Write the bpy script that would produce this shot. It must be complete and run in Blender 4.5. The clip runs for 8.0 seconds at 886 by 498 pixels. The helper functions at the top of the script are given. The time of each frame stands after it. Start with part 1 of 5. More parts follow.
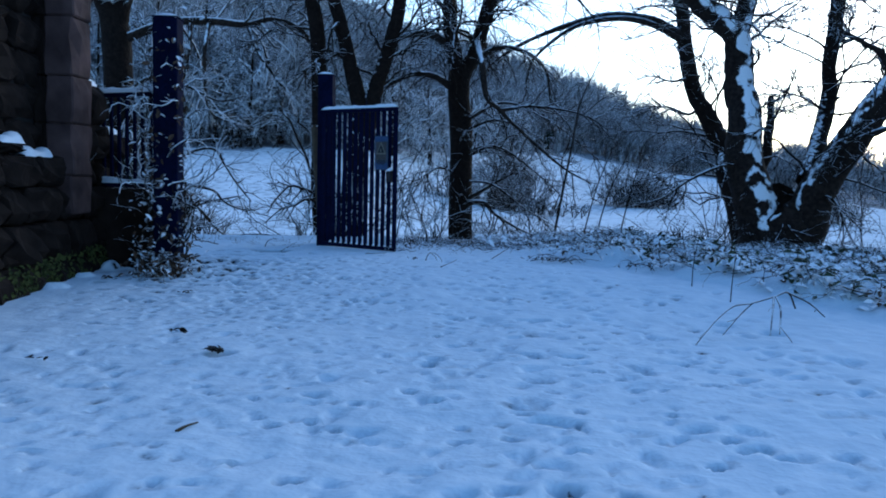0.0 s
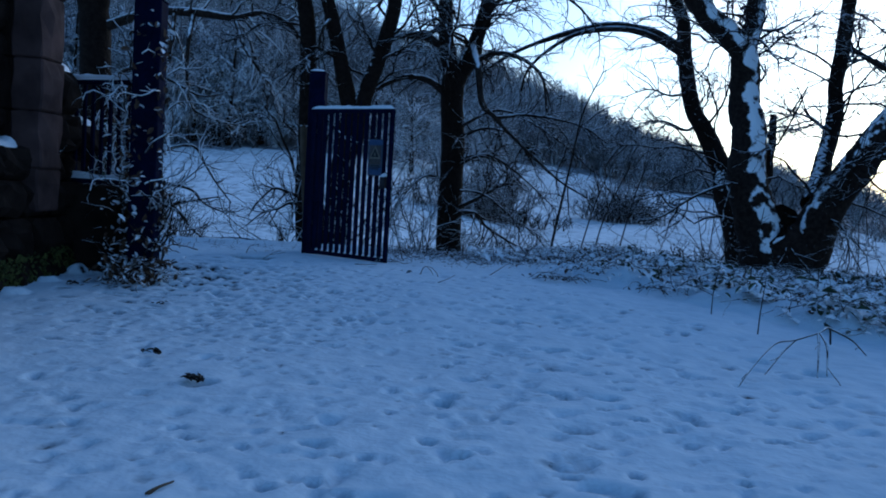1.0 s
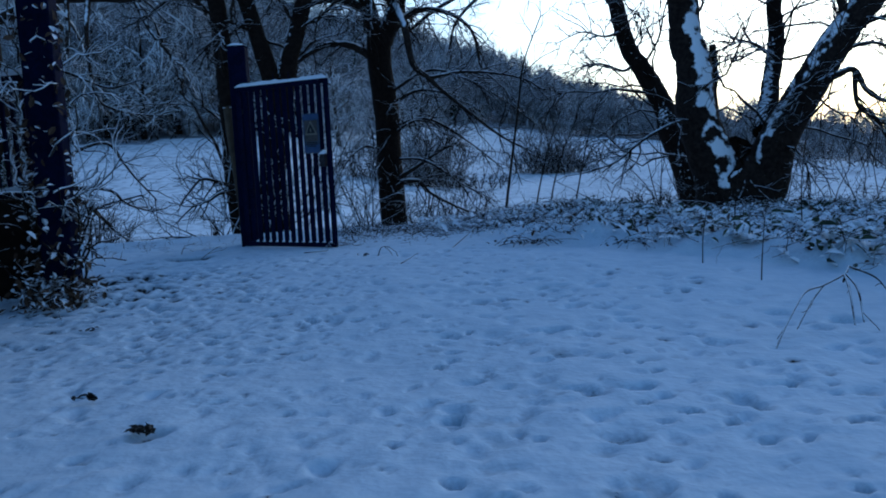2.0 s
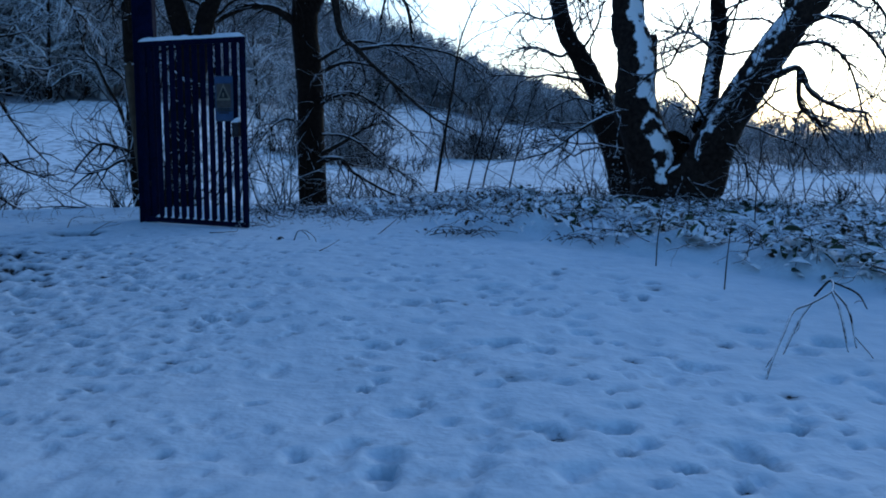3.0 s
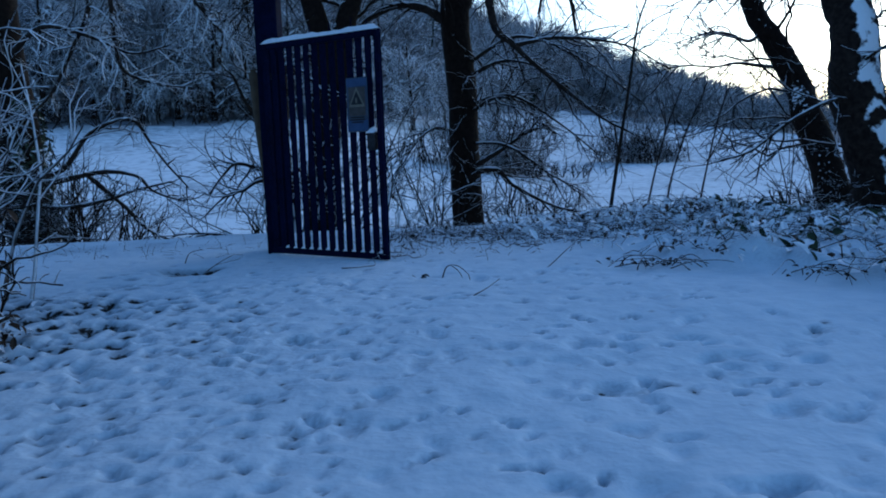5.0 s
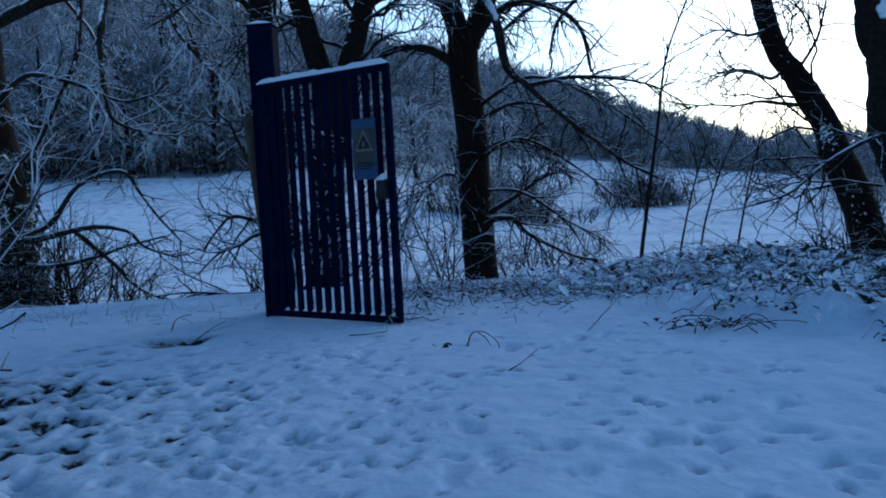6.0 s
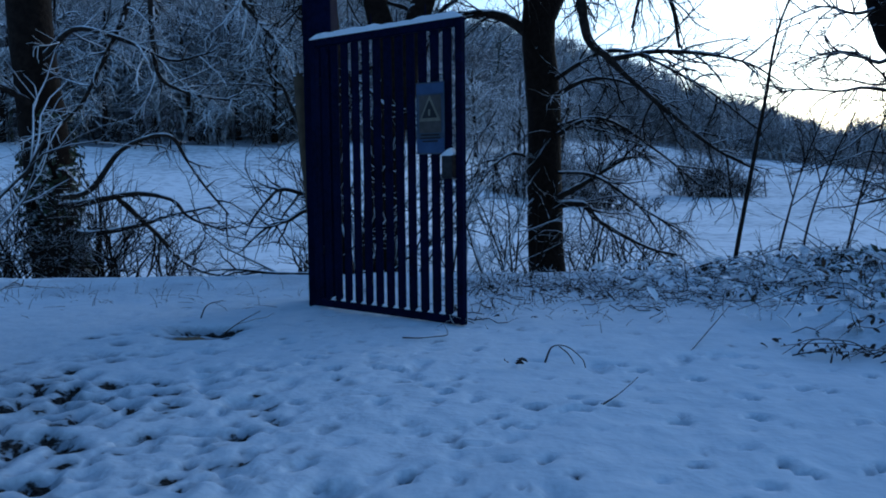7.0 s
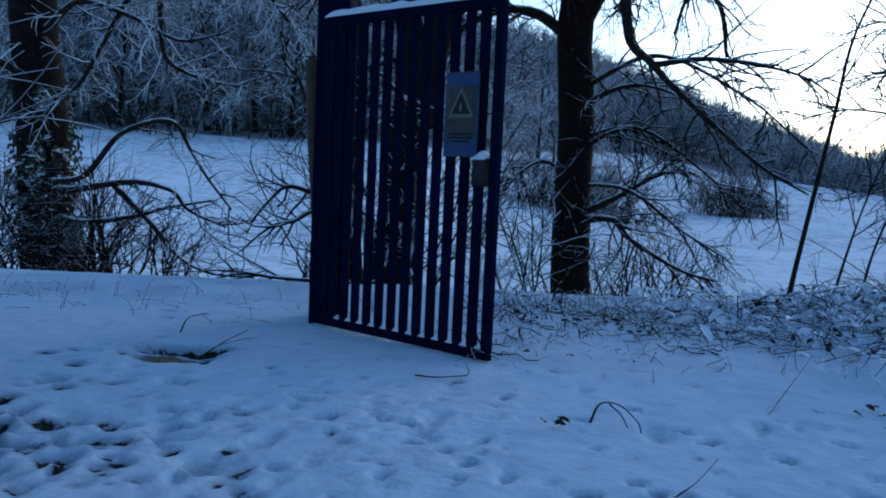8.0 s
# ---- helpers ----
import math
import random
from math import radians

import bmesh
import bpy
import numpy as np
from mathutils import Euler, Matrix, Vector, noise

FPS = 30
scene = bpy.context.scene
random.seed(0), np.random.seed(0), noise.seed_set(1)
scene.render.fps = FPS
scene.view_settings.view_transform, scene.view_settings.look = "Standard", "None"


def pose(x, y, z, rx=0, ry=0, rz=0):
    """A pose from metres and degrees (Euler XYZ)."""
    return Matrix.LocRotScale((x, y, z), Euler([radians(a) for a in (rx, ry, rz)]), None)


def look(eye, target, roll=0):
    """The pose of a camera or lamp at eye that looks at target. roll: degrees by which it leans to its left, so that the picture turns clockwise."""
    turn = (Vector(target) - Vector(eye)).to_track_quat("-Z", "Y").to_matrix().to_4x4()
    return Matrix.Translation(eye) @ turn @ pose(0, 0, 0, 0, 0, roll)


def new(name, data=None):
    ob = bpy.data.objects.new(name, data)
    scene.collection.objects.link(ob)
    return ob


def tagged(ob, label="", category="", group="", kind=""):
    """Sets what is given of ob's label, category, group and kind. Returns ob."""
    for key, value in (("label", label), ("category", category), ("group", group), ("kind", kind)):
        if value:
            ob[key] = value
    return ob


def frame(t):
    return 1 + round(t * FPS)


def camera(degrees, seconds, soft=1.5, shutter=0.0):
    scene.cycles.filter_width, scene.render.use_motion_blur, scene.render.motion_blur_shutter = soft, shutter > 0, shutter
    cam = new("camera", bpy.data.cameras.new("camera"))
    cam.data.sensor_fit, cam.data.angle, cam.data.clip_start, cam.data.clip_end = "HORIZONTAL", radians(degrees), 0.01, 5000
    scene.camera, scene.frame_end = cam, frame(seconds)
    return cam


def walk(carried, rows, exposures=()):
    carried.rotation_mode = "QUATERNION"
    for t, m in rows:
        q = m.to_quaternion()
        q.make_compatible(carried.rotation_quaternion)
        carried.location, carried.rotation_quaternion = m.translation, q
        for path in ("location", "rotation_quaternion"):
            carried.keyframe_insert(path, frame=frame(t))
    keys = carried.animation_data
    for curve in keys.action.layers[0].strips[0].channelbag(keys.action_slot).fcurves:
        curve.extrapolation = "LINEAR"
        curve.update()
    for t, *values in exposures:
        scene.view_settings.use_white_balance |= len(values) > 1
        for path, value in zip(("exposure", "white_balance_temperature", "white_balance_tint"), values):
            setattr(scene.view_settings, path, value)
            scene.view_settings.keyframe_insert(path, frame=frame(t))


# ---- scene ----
cam = camera(54.5, 8.0, soft=1.9)
PATH = [
    (0, (0.415, 1.641, 1.274), (0.358, 3.933, 1.083), 1.3),
    (0.5, (0.268, 1.979, 1.278), (0.241, 4.278, 1.205), 1.7),
    (1, (0.122, 2.422, 1.275), (0.131, 4.716, 1.107), 3.5),
    (1.5, (-0.025, 2.869, 1.301), (-0.177, 5.160, 1.160), -1.9),
    (2, (-0.122, 3.353, 1.293), (0.057, 5.633, 1.036), -2.9),
    (2.2, (-0.121, 3.566, 1.291), (0.138, 5.840, 1.057), -2.2),
    (3.3, (-0.102, 4.622, 1.226), (0.329, 6.853, 0.873), 1.4),
    (3.5, (-0.086, 4.817, 1.216), (0.298, 7.055, 0.849), 3.6),
    (4, (-0.048, 5.296, 1.227), (0.265, 7.550, 0.890), 1.3),
    (4.5, (-0.033, 5.786, 1.234), (0.038, 8.068, 0.963), -0.5),
    (5, (-0.024, 6.288, 1.237), (-0.045, 8.571, 0.954), -2.1),
    (5.2, (-0.034, 6.496, 1.250), (-0.064, 8.786, 1.058), -4.4),
    (6.3, (-0.205, 7.577, 1.228), (-0.220, 9.872, 1.071), -1.0),
    (6.5, (-0.216, 7.823, 1.221), (-0.266, 10.111, 0.982), 1.4),
    (7, (-0.312, 8.298, 1.243), (-0.482, 10.582, 1.035), -0.6),
    (7.5, (-0.405, 8.776, 1.245), (-0.516, 11.065, 1.060), 0.7),
    (8, (-0.466, 9.225, 1.255), (-0.666, 11.508, 1.055), 2.6),
]
# seconds, stops and white balance of the film camera
EXPOSURES = [(0.0, 0.51, 4780), (0.5, 0.11, 4780), (1.0, -0.27, 4500), (1.5, -0.22, 4680), (2.2, -0.16, 4680), (3.5, -0.04, 4600), (4.0, -0.14, 4600), (4.5, -0.02, 4620), (5.2, 0.04, 4680), (6.5, -0.04, 4700), (8.0, 0.08, 4750)]
walk(cam, [(t, look(eye, target, roll)) for t, eye, target, roll in PATH], [(t, stops, kelvin, 4) for t, stops, kelvin in EXPOSURES])

# ---- world and sun: dusk, the light low ahead to the right ----
SUN_AZ, SUN_EL = radians(34), radians(21)
world = bpy.data.worlds.new("world")
scene.world = world
world.use_nodes = True
wn = world.node_tree
sky = wn.nodes.new("ShaderNodeTexSky")
sky.sky_type, sky.sun_disc = "NISHITA", False
sky.sun_elevation, sky.sun_rotation = SUN_EL, SUN_AZ
sky.air_density, sky.dust_density, sky.ozone_density = 1.0, 1.3, 1.5
wn.links.new(sky.outputs[0], wn.nodes["Background"].inputs[0])
wn.nodes["Background"].inputs[1].default_value = 0.15
sun = new("sun", bpy.data.lights.new("sun", "SUN"))
sun.data.energy, sun.data.angle, sun.data.color = 0.05, radians(30), (1.0, 0.95, 0.9)
aim = Vector((math.sin(SUN_AZ) * math.cos(SUN_EL), math.cos(SUN_AZ) * math.cos(SUN_EL), math.sin(SUN_EL)))
sun.matrix_world = look(aim * 50, (0, 0, 0))

# ---- materials ----
SNOW = (0.83, 0.86, 0.9)


def material(name, rough=0.8, metal=0.0):
    m = bpy.data.materials.new(name)
    m.use_nodes = True
    b = m.node_tree.nodes["Principled BSDF"]
    b.inputs["Roughness"].default_value, b.inputs["Metallic"].default_value = rough, metal
    b.inputs["Specular IOR Level"].default_value = 0.3
    return m, m.node_tree, b


def noise_node(nt, scale, detail=4.0, coords="Object"):
    tc = nt.nodes.new("ShaderNodeTexCoord")
    n = nt.nodes.new("ShaderNodeTexNoise")
    n.inputs["Scale"].default_value, n.inputs["Detail"].default_value = scale, detail
    nt.links.new(tc.outputs[coords], n.inputs["Vector"])
    return n.outputs["Fac"]


def ramp(nt, fac, *stops):
    r = nt.nodes.new("ShaderNodeValToRGB")
    while len(r.color_ramp.elements) < len(stops):
        r.color_ramp.elements.new(0.5)
    for e, (p, c) in zip(r.color_ramp.elements, stops):
        e.position, e.color = p, (*c, 1)
    nt.links.new(fac, r.inputs[0])
    return r.outputs[0]


def calc(nt, op, a, b, clamp=False):
    n = nt.nodes.new("ShaderNodeMath")
    n.operation, n.use_clamp = op, clamp
    for k, v in enumerate((a, b)):
        if isinstance(v, (int, float)):
            n.inputs[k].default_value = v
        else:
            nt.links.new(v, n.inputs[k])
    return n.outputs[0]


def mix(nt, fac, a, b):
    n = nt.nodes.new("ShaderNodeMix")
    n.data_type = "RGBA"
    for sock, v in ((n.inputs[0], fac), (n.inputs[6], a), (n.inputs[7], b)):
        if isinstance(v, (int, float)):
            sock.default_value = v
        elif isinstance(v, tuple):
            sock.default_value = (*v, 1)
        else:
            nt.links.new(v, sock)
    return n.outputs[2]


def bump(nt, b, height, strength, distance):
    n = nt.nodes.new("ShaderNodeBump")
    n.inputs["Strength"].default_value, n.inputs["Distance"].default_value = strength, distance
    nt.links.new(height, n.inputs["Height"])
    nt.links.new(n.outputs[0], b.inputs["Normal"])


def snow_on(nt, base, lean, low, high, scale, jitter):
    """Snow that has settled where the surface faces lean, in ragged patches."""
    g = nt.nodes.new("ShaderNodeNewGeometry")
    d = nt.nodes.new("ShaderNodeVectorMath")
    d.operation = "DOT_PRODUCT"
    d.inputs[1].default_value = Vector(lean).normalized()
    nt.links.new(g.outputs["Normal"], d.inputs[0])
    wob = calc(nt, "MULTIPLY", calc(nt, "SUBTRACT", noise_node(nt, scale, 5.0), 0.5), jitter)
    v = calc(nt, "ADD", d.outputs["Value"], wob)
    r = nt.nodes.new("ShaderNodeMapRange")
    for k, val in ((1, low), (2, high)):
        r.inputs[k].default_value = val
    nt.links.new(v, r.inputs[0])
    return mix(nt, r.outputs[0], base, SNOW)


def bark(name, dark, light, lean=(0, 0, 1), low=0.35, high=0.6, scale=5.0, jitter=1.0, grain=14.0):
    m, nt, b = material(name, 0.9)
    b.inputs["Specular IOR Level"].default_value = 0.1
    n1, n2 = noise_node(nt, grain, 6.0), noise_node(nt, 2.2, 3.0)
    col = mix(nt, n2, ramp(nt, n1, (0.3, dark), (0.7, light)), ramp(nt, n1, (0.35, dark), (0.75, tuple(v * 0.7 for v in light))))
    nt.links.new(snow_on(nt, col, lean, low, high, scale, jitter), b.inputs["Base Color"])
    bump(nt, b, n1, 0.8, 0.03)
    return m


def plain(name, c1, c2, scale, rough=0.7, metal=0.0, relief=0.3, size=0.01, lean=None, low=0.5, high=0.7, gloss=0.3):
    m, nt, b = material(name, rough, metal)
    b.inputs["Specular IOR Level"].default_value = gloss
    n1 = noise_node(nt, scale, 5.0)
    n2 = noise_node(nt, scale * 0.17, 3.0)
    f = calc(nt, "ADD", calc(nt, "MULTIPLY", n1, 0.55), calc(nt, "MULTIPLY", n2, 0.45))
    col = ramp(nt, f, (0.36, c1), (0.64, c2))
    if lean:
        col = snow_on(nt, col, lean, low, high, scale * 0.5, 0.8)
    nt.links.new(col, b.inputs["Base Color"])
    bump(nt, b, n1, relief, size)
    return m


def snow_material():
    m, nt, b = material("snow", 0.55)
    at = nt.nodes.new("ShaderNodeAttribute")
    at.attribute_name = "bare"
    n1, n2, n3 = noise_node(nt, 60.0, 4.0), noise_node(nt, 9.0, 2.0), noise_node(nt, 1.1, 3.0)
    # trodden lane snow, toned down further for the shade of the trees
    white = mix(nt, n3, (0.65, 0.735, 0.815), (0.73, 0.795, 0.85))
    worn = nt.nodes.new("ShaderNodeMapRange")
    worn.inputs[1].default_value, worn.inputs[2].default_value = 0.42, 0.72
    nt.links.new(calc(nt, "ADD", calc(nt, "MULTIPLY", noise_node(nt, 5.5, 4.0), 0.65), calc(nt, "MULTIPLY", n3, 0.35)), worn.inputs[0])
    white = mix(nt, worn.outputs[0], white, (0.57, 0.66, 0.745))
    # untrodden field snow, with the brighter open-sky light put into its colour
    field_light = nt.nodes.new("ShaderNodeAttribute")
    field_light.attribute_name = "field_light"
    white = mix(nt, field_light.outputs["Fac"], white, (0.89, 0.925, 0.95))
    tuft = nt.nodes.new("ShaderNodeMapRange")
    tuft.inputs[1].default_value, tuft.inputs[2].default_value = 0.46, 0.64
    nt.links.new(calc(nt, "ADD", calc(nt, "MULTIPLY", noise_node(nt, 2.3, 5.0), 0.6), calc(nt, "MULTIPLY", noise_node(nt, 0.22, 3.0), 0.4)), tuft.inputs[0])
    white = mix(nt, calc(nt, "MULTIPLY", calc(nt, "MULTIPLY", tuft.outputs[0], field_light.outputs["Fac"]), 0.8), white, (0.42, 0.45, 0.47))
    # slush grey in the prints, which also paints the shade of their hollows
    trod_shade = nt.nodes.new("ShaderNodeMapRange")
    trod_shade.inputs[1].default_value, trod_shade.inputs[2].default_value = 0.12, 0.6
    nt.links.new(calc(nt, "ADD", at.outputs["Fac"], calc(nt, "MULTIPLY", calc(nt, "SUBTRACT", noise_node(nt, 32.0, 3.0), 0.5), 0.5)), trod_shade.inputs[0])
    white = mix(nt, trod_shade.outputs[0], white, (0.36, 0.42, 0.48))
    # bare earth; its near-black tone doubles as shadow at the bottom of prints
    soil_shade = ramp(nt, n1, (0.35, (0.014, 0.014, 0.014)), (0.62, (0.05, 0.048, 0.044)))
    earth = nt.nodes.new("ShaderNodeAttribute")
    earth.attribute_name = "earth"
    soil_shade = mix(nt, earth.outputs["Fac"], soil_shade, ramp(nt, n1, (0.35, (0.12, 0.09, 0.05)), (0.65, (0.3, 0.24, 0.16))))
    f = calc(nt, "ADD", at.outputs["Fac"], calc(nt, "MULTIPLY", calc(nt, "SUBTRACT", noise_node(nt, 24.0, 4.0), 0.5), 1.4))
    r = nt.nodes.new("ShaderNodeMapRange")
    r.inputs[1].default_value, r.inputs[2].default_value = 0.62, 0.85
    nt.links.new(f, r.inputs[0])
    nt.links.new(mix(nt, r.outputs[0], white, soil_shade), b.inputs["Base Color"])
    h = calc(nt, "ADD", calc(nt, "MULTIPLY", n1, 0.05), calc(nt, "ADD", n2, calc(nt, "MULTIPLY", noise_node(nt, 20.0, 2.0), 0.3)))
    bump(nt, b, h, 0.4, 0.03)
    b.inputs["Specular IOR Level"].default_value = 0.0
    return m


M_SNOW = snow_material()
M_CAP = plain("settled_snow", (0.8, 0.83, 0.87), (0.87, 0.89, 0.92), 25.0, 0.6, relief=0.4, size=0.02)
M_LITTER = plain("woodland_floor", (0.05, 0.05, 0.045), (0.42, 0.45, 0.5), 0.35, 0.9, relief=0.2, size=0.2)
M_BARK = bark("bark", (0.006, 0.0045, 0.0035), (0.022, 0.015, 0.011), (-0.5, -0.3, 0.8), 0.87, 0.95, 15.0, 1.25)
M_BARK_B = bark("snow_struck_bark", (0.009, 0.007, 0.006), (0.038, 0.028, 0.022), (0.26, -0.92, 0.28), 0.86, 0.96, 4.0, 1.5)
M_BARK_D = bark("snow_topped_bark", (0.009, 0.007, 0.006), (0.038, 0.028, 0.022), (-0.75, -0.42, 0.5), 0.95, 1.05, 5.0, 1.4)
M_LIMB = bark("limb_bark", (0.010, 0.008, 0.007), (0.045, 0.034, 0.027), (-0.15, -0.05, 0.98), 0.56, 0.72, 7.0, 0.8)
M_TWIG = bark("twig_bark", (0.010, 0.008, 0.006), (0.036, 0.026, 0.02), (0, 0, 1), 0.62, 0.74, 9.0, 1.3, 30.0)
M_FROST = bark("snowy_twig", (0.02, 0.018, 0.016), (0.07, 0.06, 0.05), (0, 0, 1), -0.2, 0.2, 5.0, 1.4, 30.0)
# distance haze is put into this pale blue-grey bark, with snow dusting over it
M_FAR_HAZE = bark("far_wood", (0.07, 0.075, 0.082), (0.19, 0.19, 0.195), (0, 0, 1), -0.4, 1.15, 0.25, 0.9, 2.0)
M_BUSH = bark("thorn_twig", (0.04, 0.036, 0.034), (0.12, 0.105, 0.095), (0, 0, 1), 0.1, 0.7, 0.8, 1.4, 4.0)
M_CONIFER = bark("far_conifer", (0.012, 0.02, 0.014), (0.03, 0.045, 0.03), (0, 0, 1), 0.3, 1.0, 0.4, 1.2, 2.0)
M_BLUE = plain("blue_paint", (0.003, 0.0042, 0.015), (0.0065, 0.0085, 0.034), 30.0, 0.7, relief=0.25, size=0.004, gloss=0.02)
M_STEEL = plain("lock_steel", (0.015, 0.015, 0.017), (0.04, 0.04, 0.045), 40.0, 0.5, 0.6)
M_PLATE = plain("sign_plate", (0.028, 0.042, 0.075), (0.07, 0.09, 0.13), 14.0, 0.5)
M_PLATE_BAND = plain("sign_band", (0.03, 0.055, 0.13), (0.05, 0.085, 0.18), 16.0, 0.5)
M_YELLOW = plain("sign_triangle", (0.13, 0.12, 0.09), (0.2, 0.185, 0.14), 20.0, 0.6)
M_PANEL = plain("sign_panel", (0.05, 0.045, 0.04), (0.09, 0.08, 0.075), 18.0, 0.6)
M_INK = plain("sign_ink", (0.01, 0.01, 0.012), (0.02, 0.02, 0.022), 20.0, 0.6)
M_STONE = plain("dark_stone", (0.007, 0.005, 0.004), (0.026, 0.018, 0.014), 5.0, 0.9, gloss=0.1, relief=0.9, size=0.03)
M_SHAFT = plain("pink_stone", (0.014, 0.010, 0.010), (0.10, 0.066, 0.06), 3.0, 0.9, gloss=0.1, relief=0.7, size=0.02)
M_MORTAR = plain("wall_core", (0.01, 0.009, 0.008), (0.025, 0.022, 0.02), 8.0, 0.95, relief=0.6, size=0.02)
M_MOSS = plain("moss", (0.02, 0.028, 0.006), (0.085, 0.09, 0.02), 30.0, 0.95, relief=0.8, size=0.02)
M_LEAF = plain("bramble_leaf", (0.012, 0.022, 0.010), (0.05, 0.07, 0.03), 9.0, 0.6, lean=(0, 0, 1), low=0.5, high=0.68)
M_DEAD = plain("dead_leaf", (0.03, 0.02, 0.012), (0.10, 0.06, 0.035), 9.0, 0.8, lean=(0, 0, 1), low=0.56, high=0.76)
M_CLUMP = plain("wet_leaf", (0.008, 0.007, 0.006), (0.03, 0.022, 0.016), 12.0, 0.7)
M_STAKE = plain("stake_wood", (0.045, 0.033, 0.02), (0.10, 0.075, 0.046), 12.0, 0.85, relief=0.5, size=0.01)

# ---- mesh helpers ----


def mesh_np(name, verts, faces, mats, smooth=True, index=None):
    verts, faces = np.asarray(verts, np.float32).reshape(-1, 3), np.asarray(faces, np.int32)
    k = faces.shape[1]
    me = bpy.data.meshes.new(name)
    me.vertices.add(len(verts))
    me.vertices.foreach_set("co", verts.ravel())
    me.loops.add(faces.size)
    me.loops.foreach_set("vertex_index", faces.ravel())
    me.polygons.add(len(faces))
    me.polygons.foreach_set("loop_start", np.arange(0, faces.size, k, dtype=np.int32))
    me.polygons.foreach_set("use_smooth", np.full(len(faces), smooth))
    for m in mats:
        me.materials.append(m)
    if index is not None:
        me.polygons.foreach_set("material_index", np.asarray(index, np.int32))
    me.update(calc_edges=True)
    return me


def under(ob, parent, label=""):
    if parent is not None:
        ob.parent = parent
    if label:
        tagged(ob, label)
    return ob


def part(name, bm, mat, parent=None, label="", smooth=False):
    me = bpy.data.meshes.new(name)
    bm.to_mesh(me)
    bm.free()
    me.materials.append(mat)
    if smooth:
        me.polygons.foreach_set("use_smooth", np.full(len(me.polygons), True))
    return under(new(name, me), parent, label)


def box(size, centre=(0, 0, 0), bevel=0.004, segments=1):
    bm = bmesh.new()
    bmesh.ops.create_cube(bm, size=1, matrix=Matrix.Translation(centre) @ Matrix.Diagonal((*size, 1)))
    if bevel:
        bmesh.ops.bevel(bm, geom=bm.edges[:], offset=bevel, segments=segments, affect="EDGES", profile=0.5)
    return bm


def snow_ridge(length, width, height, along, seed, base=(0, 0, 0), wave=0.5):
    """A soft, uneven strip of snow that lies along an axis."""
    n, k = max(6, int(length / 0.035)), 7
    r = np.random.default_rng(seed)
    u = np.linspace(0, 1, n)
    lump = 1 - wave / 2 + wave * np.interp(u, np.linspace(0, 1, max(4, n // 2)), r.random(max(4, n // 2)))
    lump *= np.minimum(1, np.minimum(u, 1 - u) * n / 2.5 + 0.25)
    a = np.linspace(0, math.pi, k)
    pts = np.zeros((n, k, 3))
    pts[..., 0] = (u * length)[:, None]
    pts[..., 1] = np.cos(a)[None] * width / 2 * (0.85 + 0.15 * lump[:, None])
    pts[..., 2] = np.sin(a)[None] ** 0.7 * height * lump[:, None] - 0.003
    v = pts.reshape(-1, 3)
    ax = Vector(along).normalized()
    side = Vector((0, 0, 1)).cross(ax).normalized()
    v = np.array(base) + v[:, :1] * np.array(ax) + v[:, 1:2] * np.array(side) + v[:, 2:3] * np.array(ax.cross(side))
    f = [[i * k + j, (i + 1) * k + j, (i + 1) * k + j + 1, i * k + j + 1] for i in range(n - 1) for j in range(k - 1)]
    return mesh_np("snow_cap", v, f, [M_CAP])


def resample(points, n):
    """A smooth line through points, with n places along it."""
    p = np.asarray(points, float)
    q = np.vstack([2 * p[0] - p[1], p, 2 * p[-1] - p[-2]])
    t = np.linspace(0, len(p) - 1 - 1e-6, n)
    i = t.astype(int)
    f = (t - i)[:, None]
    a, b, c, d = q[i], q[i + 1], q[i + 2], q[i + 3]
    return 0.5 * (2 * b + (c - a) * f + (2 * a - 5 * b + 4 * c - d) * f ** 2 + (3 * b - a - 3 * c + d) * f ** 3)


def tubes(P, R, k):
    """Tubes round the lines P (count, n, 3) with the radii R (count, n): vertices and faces."""
    P, R = np.asarray(P, float), np.asarray(R, float)
    B, n, _ = P.shape
    T = np.gradient(P, axis=1)
    T /= np.linalg.norm(T, axis=2, keepdims=True) + 1e-9
    mean = np.abs(P[:, -1] - P[:, 0])
    ref = np.where((mean[:, 2] > mean[:, 0] + mean[:, 1])[:, None], [0.0, 1.0, 0.0], [0.0, 0.0, 1.0])[:, None, :]
    S = np.cross(T, ref)
    S /= np.linalg.norm(S, axis=2, keepdims=True) + 1e-9
    U = np.cross(S, T)
    a = np.linspace(0, 2 * math.pi, k, endpoint=False)
    V = P[:, :, None] + R[:, :, None, None] * (np.cos(a)[None, None, :, None] * S[:, :, None] + np.sin(a)[None, None, :, None] * U[:, :, None])
    i = np.arange(B)[:, None, None] * n * k + np.arange(n - 1)[None, :, None] * k + np.arange(k)[None, None]
    j = np.arange(B)[:, None, None] * n * k + np.arange(n - 1)[None, :, None] * k + ((np.arange(k) + 1) % k)[None, None]
    F = np.stack([i, j, j + k, i + k], -1).reshape(-1, 4)
    return V.reshape(-1, 3), F


def joined(sets):
    vs, fs, base = [], [], 0
    for v, f in sets:
        vs.append(v)
        fs.append(f + base)
        base += len(v)
    return np.vstack(vs), np.vstack(fs)


